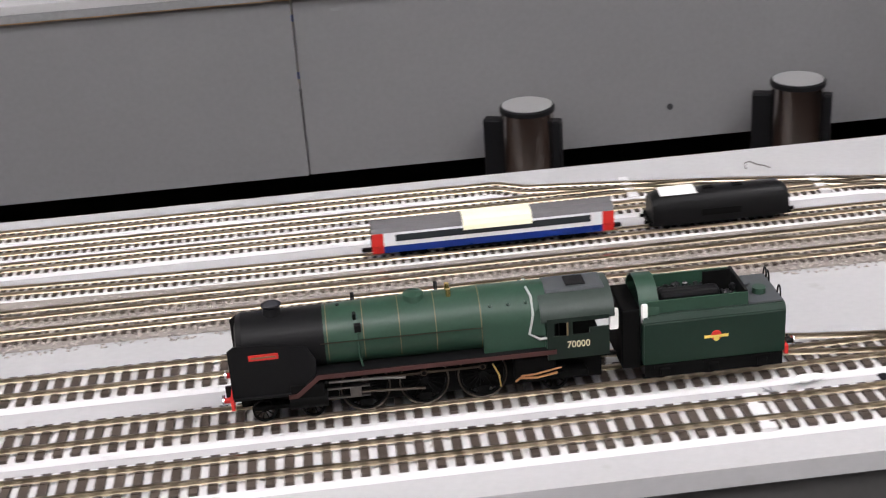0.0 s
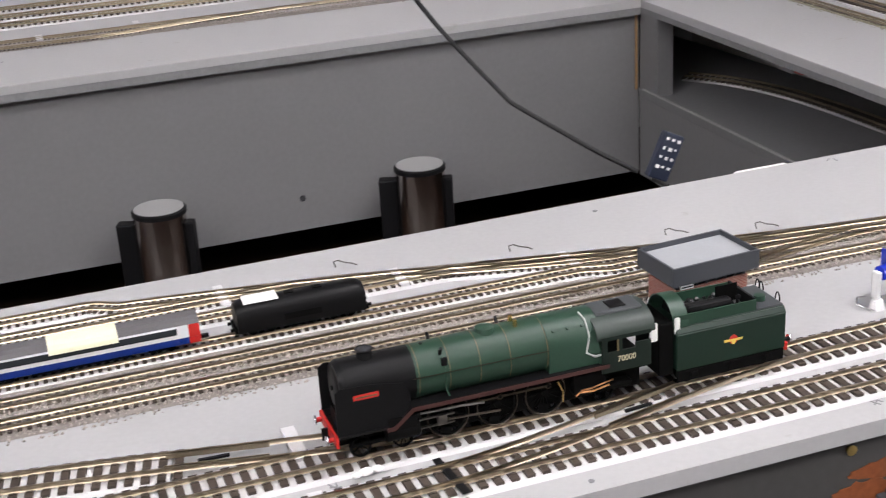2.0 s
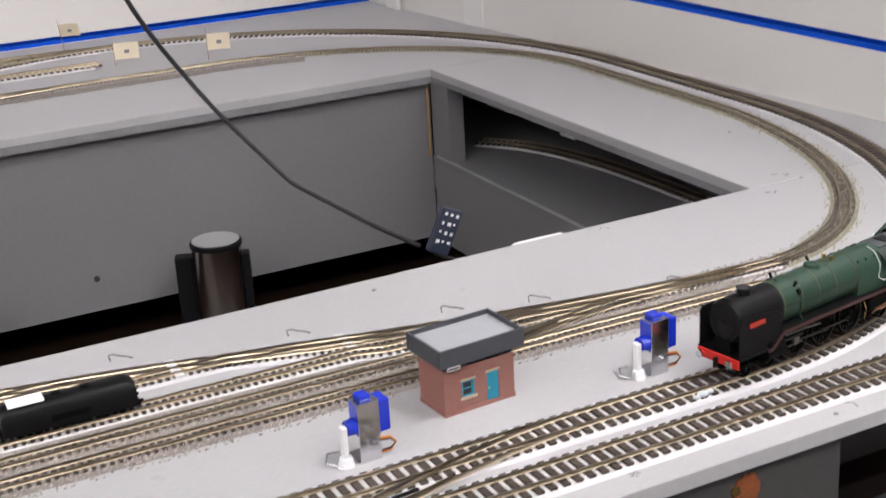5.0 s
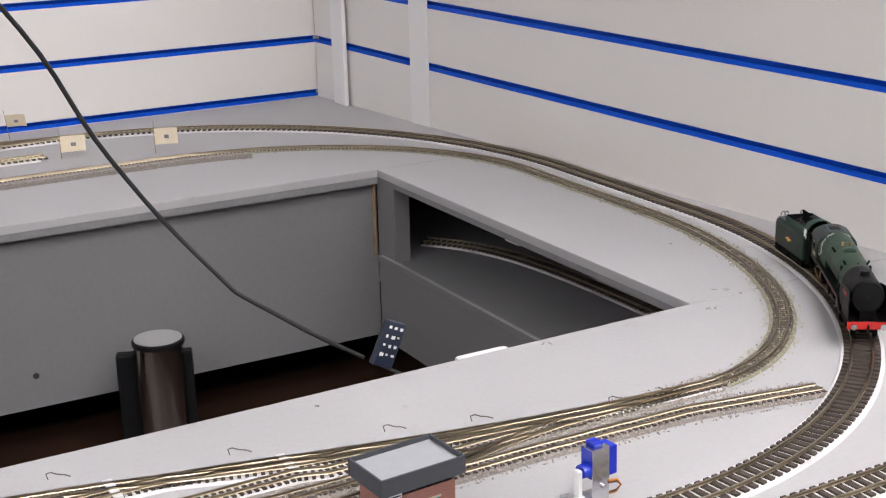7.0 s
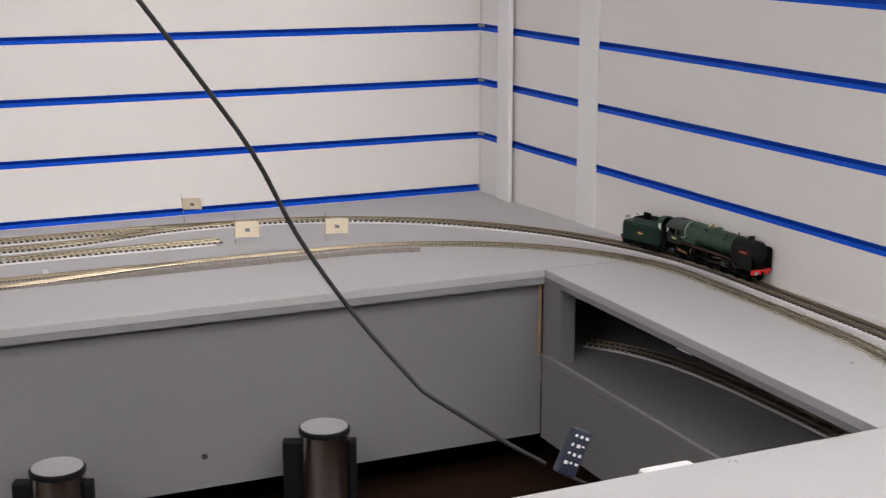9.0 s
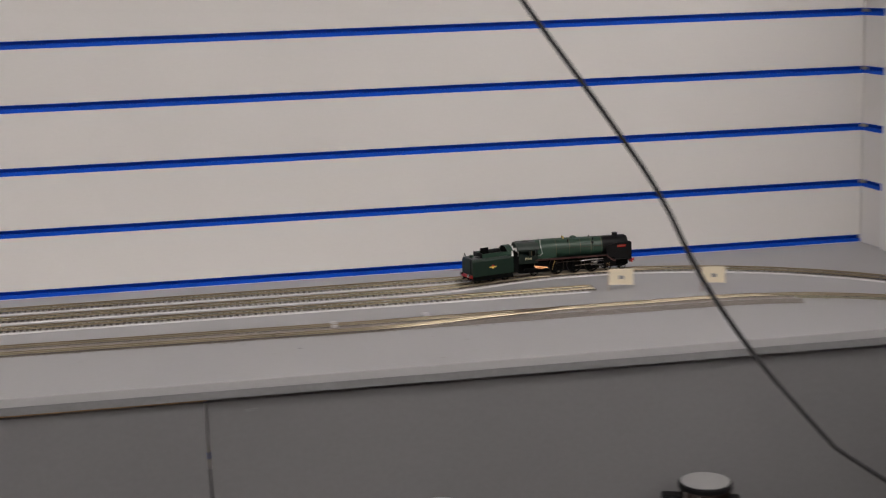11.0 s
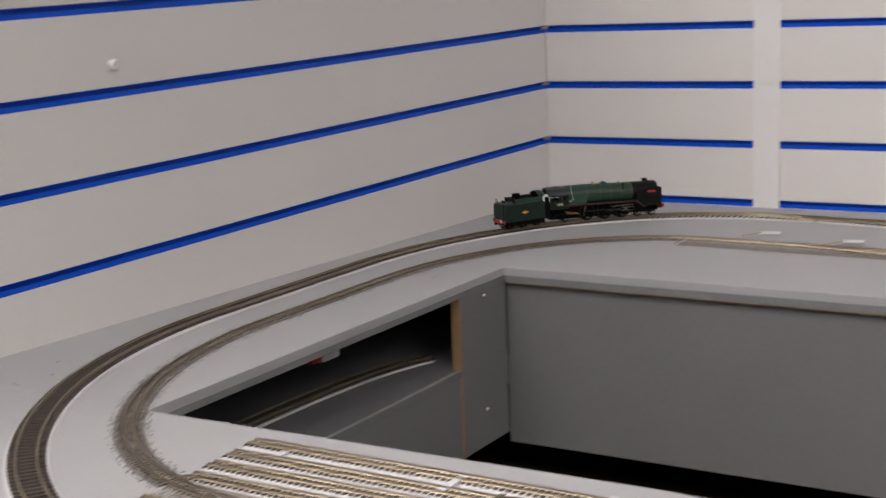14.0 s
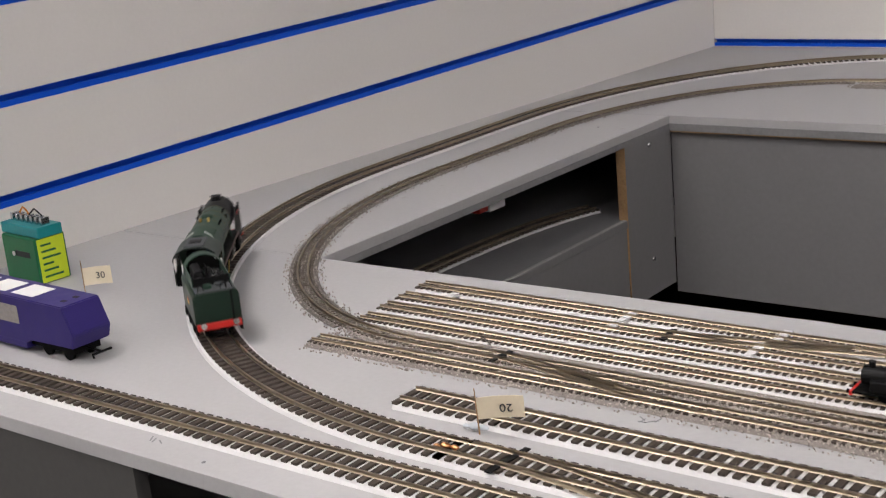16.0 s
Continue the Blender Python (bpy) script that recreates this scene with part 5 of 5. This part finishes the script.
# ---- servo motors, flags, wires ----
def servo(x, y, turn):
    s = thing("servo_motor", "blue servo motor in a bent steel bracket beside the track", "servo", pose(x, y, T, rz=turn) @ Matrix.Diagonal((1.2, 1.05, 0.95, 1.0)), group="servo motors by the track")
    bm = box(bmesh.new(), -0.0055, 0.0055, -0.0045, -0.0037, 0.0004, 0.0375, 0.0002)
    box(bm, -0.0055, 0.0055, -0.0045, 0.0110, 0.0, 0.0008, 0.0002)
    box(bm, -0.0055, 0.0055, -0.0045, 0.0060, 0.0370, 0.0378, 0.0002)
    part("bracket", bm, M_STEEL, s, "folded steel bracket")
    body = part("motor_body", box(bmesh.new(), -0.0050, 0.0115, -0.0036, 0.0075, 0.0160, 0.0365, 0.0008), M_SERVO, s, "shiny blue plastic case")
    part("label", box(bmesh.new(), 0.0116, 0.0118, -0.0010, 0.0050, 0.0190, 0.0330), M_YELLOWPCB, body)
    part("ear", box(bmesh.new(), -0.0030, 0.0030, -0.0020, 0.0060, 0.0379, 0.0410, 0.0005), M_SERVO, body)
    part("gear_head", cyl(bmesh.new(), (-0.0052, 0.001, 0.0225), (-0.0098, 0.001, 0.0225), 0.0052, 0.0045, seg=20), M_SERVO, body, "", True)
    part("horn", box(bmesh.new(), -0.0128, -0.0100, -0.0020, 0.0035, 0.0060, 0.0245, 0.0010), M_WHITEPL, s, "white plastic arm")
    part("horn_foot", cyl(bmesh.new(), (-0.0118, -0.001, 0.0), (-0.0118, -0.001, 0.0060), 0.0042, 0.0030, seg=18), M_WHITEPL, s)
    part("screw", cyl(bmesh.new(), (0.0015, -0.0046, 0.0110), (0.0015, -0.0062, 0.0110), 0.0016, seg=10), M_STEEL, s)
    for i, mt in enumerate((M_WIRE, M_ORANGE, M_MAROON)):
        pts = [(0.0050, -0.0046, 0.0135 - i * 0.0008), (0.0095, -0.0060, 0.0135 - i * 0.0008), (0.0125, -0.0058, 0.0085), (0.0100, -0.0050, 0.0040 + i * 0.0006), (0.0040, -0.0030, 0.0030 + i * 0.0006)]
        part("wire", tube(bmesh.new(), pts, 0.0006, 6), mt, s)
    part("spring_wire", tube(bmesh.new(), [(-0.0150, -0.004, 0.0008), (-0.0200, 0.004, 0.0030), (-0.0170, 0.009, 0.0050), (-0.0110, 0.010, 0.0035)], 0.0004, 5), M_STEEL, s)


servo(1.372, -1.388, 4)
servo(1.568, -1.386, 4)


def flag(x, y, turn, words="", tall=0.016, w=0.016, h=0.010, tilt=0, flat=False, upside=False):
    f = thing("paper_flag", "small cream paper flag on a pin" + (" marked " + words if words else " stuck in the layout"), "flag", pose(x, y, T, rx=tilt, rz=turn), group="paper flags")
    part("pin", cyl(bmesh.new(), (0, 0, 0), (0, 0, tall + h * 0.45), 0.0005, 0.0003, seg=8), M_RAWWOOD, f)
    bm = bmesh.new()
    n = 8
    rows = [[bm.verts.new((w * i / n, 0.0006 * math.sin(3.0 * i / n) + dy, z + 0.0008 * math.sin(2.2 * i / n))) for dy, z in ((0, tall - h), (0, tall), (0.00025, tall), (0.00025, tall - h))] for i in range(n + 1)]
    for a, b in zip(rows, rows[1:]):
        for k in range(4):
            bm.faces.new((a[k], b[k], b[(k + 1) % 4], a[(k + 1) % 4]))
    bm.faces.new(rows[0])
    bm.faces.new(rows[-1][::-1])
    sheet = part("sheet", bm, M_PAPERC, f)
    if words:
        text_part("figures", words, h * 0.52, Matrix.Translation((w * 0.62, -0.0004, tall - h * 0.45)) @ Matrix.Rotation(radians(90), 4, "X") @ (Matrix.Rotation(radians(180), 4, "Z") if upside else Matrix.Identity(4)), M_INK, sheet)
    else:
        part("mark", box(bmesh.new(), w * 0.42, w * 0.62, -0.0002, 0.0, tall - h * 0.62, tall - h * 0.4), M_PENCIL, sheet)


flag(-0.256, -1.297, 38, "30", 0.0235, 0.0235, 0.0150)
flag(0.200, -1.377, 30, "20", 0.0255, 0.0270, 0.0150, tilt=14, upside=True)
flag(1.498, -0.050, -25, "", 0.042, 0.028, 0.020, tilt=22)
flag(1.530, -0.216, -22, "", 0.030, 0.033, 0.022)
flag(1.645, -0.262, -22, "", 0.034, 0.031, 0.022)
for x, y in ((0.083, -0.222), (0.197, -0.247), (0.262, -0.070)):
    c = thing("fallen_flag", "small white paper flag lying flat by the track", "flag", pose(x, y, T + 0.0046, rz=12), group="fallen paper flags")
    part("sheet", box(bmesh.new(), 0, 0.026, -0.008, 0.008, 0, 0.0004), M_PAPERW, c)
    part("pin", cyl(bmesh.new(), (-0.022, -0.014, -0.002), (0.004, 0.0, 0.0006), 0.0005, seg=8), M_RAWWOOD, c)

for x, y in ((1.281, -1.174), (1.396, -1.203), (1.502, -1.226), (1.562, -1.244), (1.663, -1.270), (0.113, -1.254), (0.199, -1.249)):
    wr = part("bare_wire", tube(bmesh.new(), [(x, y, T), (x - 0.001, y, T + 0.0042), (x + 0.002, y - 0.001, T + 0.0050), (x + 0.006, y - 0.003, T + 0.0034), (x + 0.010, y - 0.005, T + 0.0030), (x + 0.013, y - 0.008, T + 0.0022)], 0.00045, 5), M_BARE)
    tagged(wr, "short bent bare wire sticking up beside the track", "wire", group="bare wires")
for x, y, mt, lab in ((1.223, -1.441, M_PAPERW, "pale plastic tie bar scrap by the track"), (1.568, -1.433, M_PUTTY, "grey point lever between the tracks"), (0.197, -1.405, M_COPPER, "copper coloured point lever in the track"), (0.196, -1.376, M_PUTTY, "pale grey putty at the flag's foot")):
    bm = bmesh.new()
    for k, (a, b, r) in enumerate(((0, 0, 0.0030), (0.006, 0.001, 0.0024), (-0.005, -0.001, 0.0020))):
        bmesh.ops.create_icosphere(bm, subdivisions=2, radius=r, matrix=Matrix.Translation((x + a, y + b, T + 0.0025 + r * 0.5)) @ Matrix.Diagonal((1.3, 0.8, 0.7, 1)))
    tagged(part("point_lever", bm, mt, None, "", True), lab, "lever")
for x, y, n in ((1.207, -1.442, 5), (0.277, -1.319, 5), (0.60, -1.160, 3), (1.484, -1.481, 4), (1.64, -1.482, 2), (0.03, -1.470, 3), (-0.31, -1.13, 3), (1.898, -1.118, 3), (1.857, -1.154, 4), (1.694, -1.147, 2)):
    bm = bmesh.new()
    random.seed(int(x * 1000) + 7)
    for k in range(n):
        a = random.uniform(0, 3.1)
        box(bm, -0.003, 0.003, -0.0004, 0.0004, 0, 0.0002, m=Matrix.Translation((x + random.uniform(-0.006, 0.006), y + random.uniform(-0.004, 0.004), T)) @ Matrix.Rotation(a, 4, "Z"))
    tagged(part("pencil_mark", bm, M_PENCIL), "faint grey pencil mark on the board", "mark", group="pencil marks")


random.seed(21)
for x, y in ((-0.300, -1.095), (-0.330, -1.060), (1.905, -1.135), (1.950, -0.98), (1.10, -0.40), (0.55, -0.44), (1.48, -1.16), (1.62, -1.488), (1.32, -1.489), (0.08, -1.478), (-0.19, -0.60), (1.35, -1.45)):
    sp = part("board_screw", cyl(bmesh.new(), (x, y, T - 0.0004), (x, y, T + 0.0003), 0.0018 * random.uniform(0.6, 1.1), seg=12), M_PENCIL)
    tagged(sp, "small filled screw head in the grey board", "screw", group="board screws")


# ---- purple railcar, green switch box ----
def railcar():
    r = thing("railcar", "plain purple model railcar standing on the board", "railcar", pose(-0.199, -1.391, T, rz=-2))
    w = 0.0160
    bm = bmesh.new()
    extrude_outline(bm, [(-0.090, 0.0085), (0.020, 0.0085), (0.024, 0.0125), (0.0755, 0.0125), (0.0790, 0.0225), (0.0700, 0.0425), (-0.090, 0.0425)], w, -w)
    bmesh.ops.bevel(bm, geom=list(bm.edges), offset=0.0008, segments=2, affect="EDGES")
    part("body", bm, M_PURPLE, r, "matt purple printed body")
    part("skirt", box(bmesh.new(), -0.090, 0.018, -w * 0.96, w * 0.96, 0.0040, 0.0086), M_PURPLE, r)
    for s in (-1, 1):
        for x in (-0.062, -0.030, 0.002):
            part("window", box(bmesh.new(), x - 0.0125, x + 0.0125, s * w - 0.0003, s * w + 0.0003, 0.0225, 0.0360), M_WINDOWFOIL, r, "cloudy window")
    for x in (-0.055, -0.020, 0.014):
        part("roof_light", box(bmesh.new(), x - 0.013, x + 0.013, -0.0100, 0.0100, 0.0424, 0.0429), M_PAPERW, r, "white roof light")
    for y in (-0.007, 0.003):
        part("roof_slot", box(bmesh.new(), 0.056, 0.061, y, y + 0.0035, 0.0424, 0.0427), M_INK, r)
    part("underframe", box(bmesh.new(), -0.088, 0.070, -0.0110, 0.0110, 0.0060, 0.0124), M_FRAME, r)
    for x in (-0.070, -0.045, 0.035, 0.060):
        bm = bmesh.new()
        for y in (-0.0085, 0.0085):
            cyl(bm, (x, y - 0.0012, 0.0060), (x, y + 0.0012, 0.0060), 0.0060, seg=18)
        cyl(bm, (x, -0.009, 0.006), (x, 0.009, 0.006), 0.001, seg=8)
        part("wheelset", bm, M_FRAME, r)
    part("coupling", tube(bmesh.new(), [(0.070, 0, 0.0085), (0.086, 0, 0.0080), (0.0865, 0.008, 0.0080), (0.0865, -0.008, 0.0080), (0.088, -0.008, 0.0055)], 0.0009, 6), M_BLACK, r, "black hook coupling")


railcar()
g = thing("switch_box", "green switch box with lime label and teal terminal block", "switch", pose(-0.346, -1.276, T, rz=-4))
part("case", box(bmesh.new(), -0.026, 0.026, -0.015, 0.015, 0, 0.040, 0.0015), M_DKGREEN, g, "dark green case")
part("slot", box(bmesh.new(), -0.006, 0.016, -0.0154, -0.0150, 0.0225, 0.0275), M_INK, g)
part("slider", cyl(bmesh.new(), (-0.0060, -0.0172, 0.0250), (-0.0060, -0.0150, 0.0250), 0.0024, seg=14), M_STEEL, g, "steel slider knob")
lb = part("label", box(bmesh.new(), 0.0261, 0.0264, -0.013, 0.013, 0.001, 0.039), M_LIME, g, "bright lime label with dark bars")
for i in range(6):
    part("label_bar", box(bmesh.new(), 0.0264, 0.0266, -0.010, 0.008 - (i % 3) * 0.004, 0.0050 + 0.0055 * i, 0.0068 + 0.0055 * i), M_DKGREEN, lb)
tb = part("terminal_block", box(bmesh.new(), -0.029, 0.029, -0.0120, 0.0120, 0.0402, 0.0495, 0.0010), M_TERMINAL, g, "teal terminal block")
for i in range(7):
    part("terminal", box(bmesh.new(), -0.0225 + i * 0.0075 - 0.0018, -0.0225 + i * 0.0075 + 0.0018, -0.004, 0.004, 0.0495, 0.0560, 0.0004), M_STEEL, tb)
part("wire", tube(bmesh.new(), [(-0.015, 0, 0.056), (-0.012, 0.002, 0.061), (-0.004, 0, 0.060), (0.000, 0, 0.056)], 0.0008, 6), M_WIRE, tb)
part("wire", tube(bmesh.new(), [(0.000, 0, 0.056), (0.006, 0.002, 0.061), (0.014, 0, 0.060), (0.020, 0, 0.057)], 0.0007, 6), M_BLACK, tb)


# ---- in the well ----
def canister(x, y, top):
    c = thing("steel_canister", "brushed steel canister with black clips in the well", "canister", pose(x, y, 0.620), group="steel canisters")
    h, r = top - 0.620, 0.0290
    bm = cyl(bmesh.new(), (0, 0, 0), (0, 0, h - 0.006), r, seg=48)
    part("body", bm, M_CHROME, c, "", True)
    bm = cyl(bmesh.new(), (0, 0, h - 0.006), (0, 0, h - 0.0015), r + 0.0012, seg=48)
    cyl(bm, (0, 0, h - 0.0015), (0, 0, h), r + 0.0012, r - 0.001, seg=48)
    lid = part("lid", bm, M_BLACKPL, c, "dark rim", True)
    part("lid_top", cyl(bmesh.new(), (0, 0, h), (0, 0, h + 0.0008), r - 0.0015, seg=48), M_LID, lid, "pale steel lid")
    for a, out in ((158, 0.020), (338, 0.0085)):
        m = Matrix.Rotation(radians(a), 4, "Z")
        part("clip", box(bmesh.new(), r - 0.001, r + out, -0.0080, 0.0080, 0.0, h - 0.016, 0.0020, m=m), M_BLACKPL, c, "black plastic clip")


M_LID = mat("satin_steel", (0.42, 0.42, 0.42), 0.35, 0.25, vary=0.05, scale=20, fine=300)
canister(1.537, -0.566, 0.7530)
canister(1.233, -0.566, 0.7530)
bx = part("white_adapter", box(bmesh.new(), 1.626, 1.676, -1.162, -1.104, 0.846, 0.8900, 0.004), M_WHITEPL)
tagged(bx, "white plastic mains adapter fixed under the board's edge", "adapter")

# black cable that hangs from the ceiling, with its plug block
bends = [(0.96, -0.937, 1.80), (1.075, -0.941, 1.60), (1.187, -0.944, 1.404), (1.245, -0.947, 1.304), (1.302, -0.951, 1.224), (1.358, -0.949, 1.144), (1.390, -0.948, 1.074), (1.434, -0.964, 1.004), (1.478, -1.000, 0.946)]
bends += [(1.4815, -1.003, 0.942), (1.510, -1.020, 0.922), (1.540, -1.038, 0.901), (1.570, -1.052, 0.883)]
bends = [(0.80, -0.93, 2.74), (0.86, -0.935, 2.2)] + bends
pts = []
for p, q in zip(bends, bends[1:]):
    pts += [tuple(p[i] + (q[i] - p[i]) * k / 4 for i in range(3)) for k in range(4)]
pts.append(bends[-1])
for k in range(2):
    pts = [pts[0]] + [tuple((a + 2 * b + c) / 4 for a, b, c in zip(*w)) for w in zip(pts, pts[1:], pts[2:])] + [pts[-1]]
cb = thing("power_cable", "thin black power cable hanging down into the well", "cable")
part("lead", tube(bmesh.new(), pts, 0.0020, 8), M_CABLE, cb, "", True)
part("lead", tube(bmesh.new(), [(1.578, -1.062, 0.878), (1.600, -1.080, 0.868), (1.628, -1.100, 0.864)], 0.0016, 8), M_CABLE, cb, "", True)
TL, TR, BL = Vector((1.575, -1.088, 0.927)), Vector((1.592, -1.088, 0.919)), Vector((1.554, -1.088, 0.895))
u, v = TR - TL, BL - TL
nrm = u.cross(v).normalized()
mm = Matrix((u.normalized(), (nrm.cross(u)).normalized(), nrm)).transposed().to_4x4()
mm.translation = TL
L1, L2 = u.length, v.length
sg = 1 if (nrm.cross(u)).dot(v) > 0 else -1
pb = part("plug_block", box(bmesh.new(), 0, L1, min(0, sg * L2), max(0, sg * L2), -0.004, 0.004, 0.0015), M_CARDDARK, cb, "dark plug block with white marks")
pb.matrix_basis = mm
random.seed(11)
for i in range(4):
    for j in range(3):
        a, b = L1 * (0.2 + 0.28 * j), sg * L2 * (0.12 + 0.2 * i)
        for zz in (-0.0043, 0.0043):
            part("mark", box(bmesh.new(), a - 0.0012, a + 0.0012 * random.uniform(0.5, 1.8), b - 0.0011, b + 0.0011 * random.uniform(0.4, 1.6), zz - 0.0002, zz + 0.0002), M_PAPERW, pb)

# ---- control module on the front ----
cm = thing("control_module", "black electronic module with white socket on the table front", "module")
part("case", box(bmesh.new(), 1.466, 1.600, -1.542, -1.4890, 0.780, 0.846, 0.002), M_BLACKPL, cm)
part("ridge", box(bmesh.new(), 1.482, 1.500, -1.5380, -1.4900, 0.846, 0.8505, 0.001), M_SLATE, cm)
part("ridge", box(bmesh.new(), 1.530, 1.552, -1.5380, -1.4900, 0.846, 0.8505, 0.001), M_SLATE, cm)
part("lid", box(bmesh.new(), 1.486, 1.545, -1.5350, -1.4920, 0.8505, 0.8545, 0.001), M_SLATE, cm)
sk = bmesh.new()
for x0, x1, y0, y1 in ((1.498, 1.522, -1.5210, -1.5190), (1.498, 1.522, -1.5110, -1.5090), (1.498, 1.500, -1.5190, -1.5110), (1.520, 1.522, -1.5190, -1.5110)):
    box(sk, x0, x1, y0, y1, 0.8545, 0.8590)
box(sk, 1.500, 1.520, -1.5190, -1.5110, 0.8545, 0.8560)
part("socket", sk, M_WHITEPL, cm, "white plastic socket")
part("label", box(bmesh.new(), 1.505, 1.550, -1.5426, -1.5421, 0.800, 0.840), M_BLUELABEL, cm, "blue label with pale bars")
part("label_bar", box(bmesh.new(), 1.510, 1.516, -1.5429, -1.5426, 0.822, 0.836), M_PAPERW, cm)
for x in (1.560, 1.575, 1.590):
    part("screw", cyl(bmesh.new(), (x, -1.5050, 0.846), (x, -1.5050, 0.8485), 0.0030, seg=12), M_STEEL, cm)
hk = thing("wall_hook", "small white round knob on the slatted wall", "hook", pose(-0.383, -0.905, 1.172))
part("knob", cyl(cyl(bmesh.new(), (0, 0, 0), (0.006, 0, 0), 0.0055, 0.0060, seg=18), (0.006, 0, 0), (0.008, 0, 0), 0.0060, 0.0040, seg=18), M_WHITEPL, hk, "", True)


# ---- what moves ----
def along(s):
    n = len(OO)
    step = math.hypot(*(OO[1] - OO[0]))
    i = (s / step) % n
    a = int(i)
    w = i - a
    p = OO[a % n] * (1 - w) + OO[(a + 1) % n] * w
    return Vector((p[0], p[1], RAIL_TOP))


def run(t):
    """How far the engine's front buffers have come along the outer loop, in metres."""
    return float(np.interp(t, RUN_T, RUN_S))


WAY = ((0, 0.762), (0.5, 0.820), (1, 0.884), (1.5, 0.944), (2, 1.006), (2.5, 1.066), (3, 1.126), (3.5, 1.188), (4, 1.250), (4.5, 1.312), (5, 1.380), (7.5, 1.830), (8, 1.981), (10.5, 2.954), (11, 3.173), (11.5, 3.438), (12, 3.736), (12.5, 4.029), (13, 4.299), (13.5, 4.572), (14, 4.882), (14.5, 5.202), (15, 5.462), (15.5, 5.726), (16, 5.998))


def smooth_way():
    """The run's even curve through the given times, with no overshoot."""
    t, s = np.array(WAY).T
    d = np.diff(s) / np.diff(t)
    m = np.r_[d[0], 2 * d[1:] * d[:-1] / (d[1:] + d[:-1]), d[-1]]
    q = np.linspace(0, 16, 961)
    k = np.clip(np.searchsorted(t, q, side="right") - 1, 0, len(t) - 2)
    h = t[k + 1] - t[k]
    w = (q - t[k]) / h
    return q, (2 * w**3 - 3 * w**2 + 1) * s[k] + (w**3 - 2 * w**2 + w) * h * m[k] + (-2 * w**3 + 3 * w**2) * s[k + 1] + (w**3 - w**2) * h * m[k + 1]


RUN_T, RUN_S = smooth_way()


def riding(front, rear, middle):
    """The pose of a vehicle whose wheels stand at two points of the track."""
    a, b = along(front), along(rear)
    ahead = (a - b).normalized()
    c = b + (a - b) * middle
    return Matrix.Translation(c) @ Matrix.Rotation(math.atan2(ahead.y, ahead.x), 4, "Z")


def motions():
    times = [i / 10 for i in range(161)]
    walk(ENGINE, [(t, riding(run(t) + 0.030, run(t) + 0.140, 0.5)) for t in times])
    walk(TENDER, [(t, riding(run(t) + 0.198, run(t) + 0.242, 0.5)) for t in times])
    fine = [i / 30 for i in range(481)]
    for w, x in DRIVERS:
        walk(w, [(t, Matrix.Translation((x, 0, 0.0118)) @ Matrix.Rotation(-(run(t) - run(0)) / 0.0128, 4, "Y")) for t in fine])
    for r in RODS:
        walk(r, [(t, Matrix.Translation((0.0046 * math.sin(-(run(t) - run(0)) / 0.0128), 0, 0.0118 + 0.0046 * math.cos((run(t) - run(0)) / 0.0128)))) for t in fine])


motions()
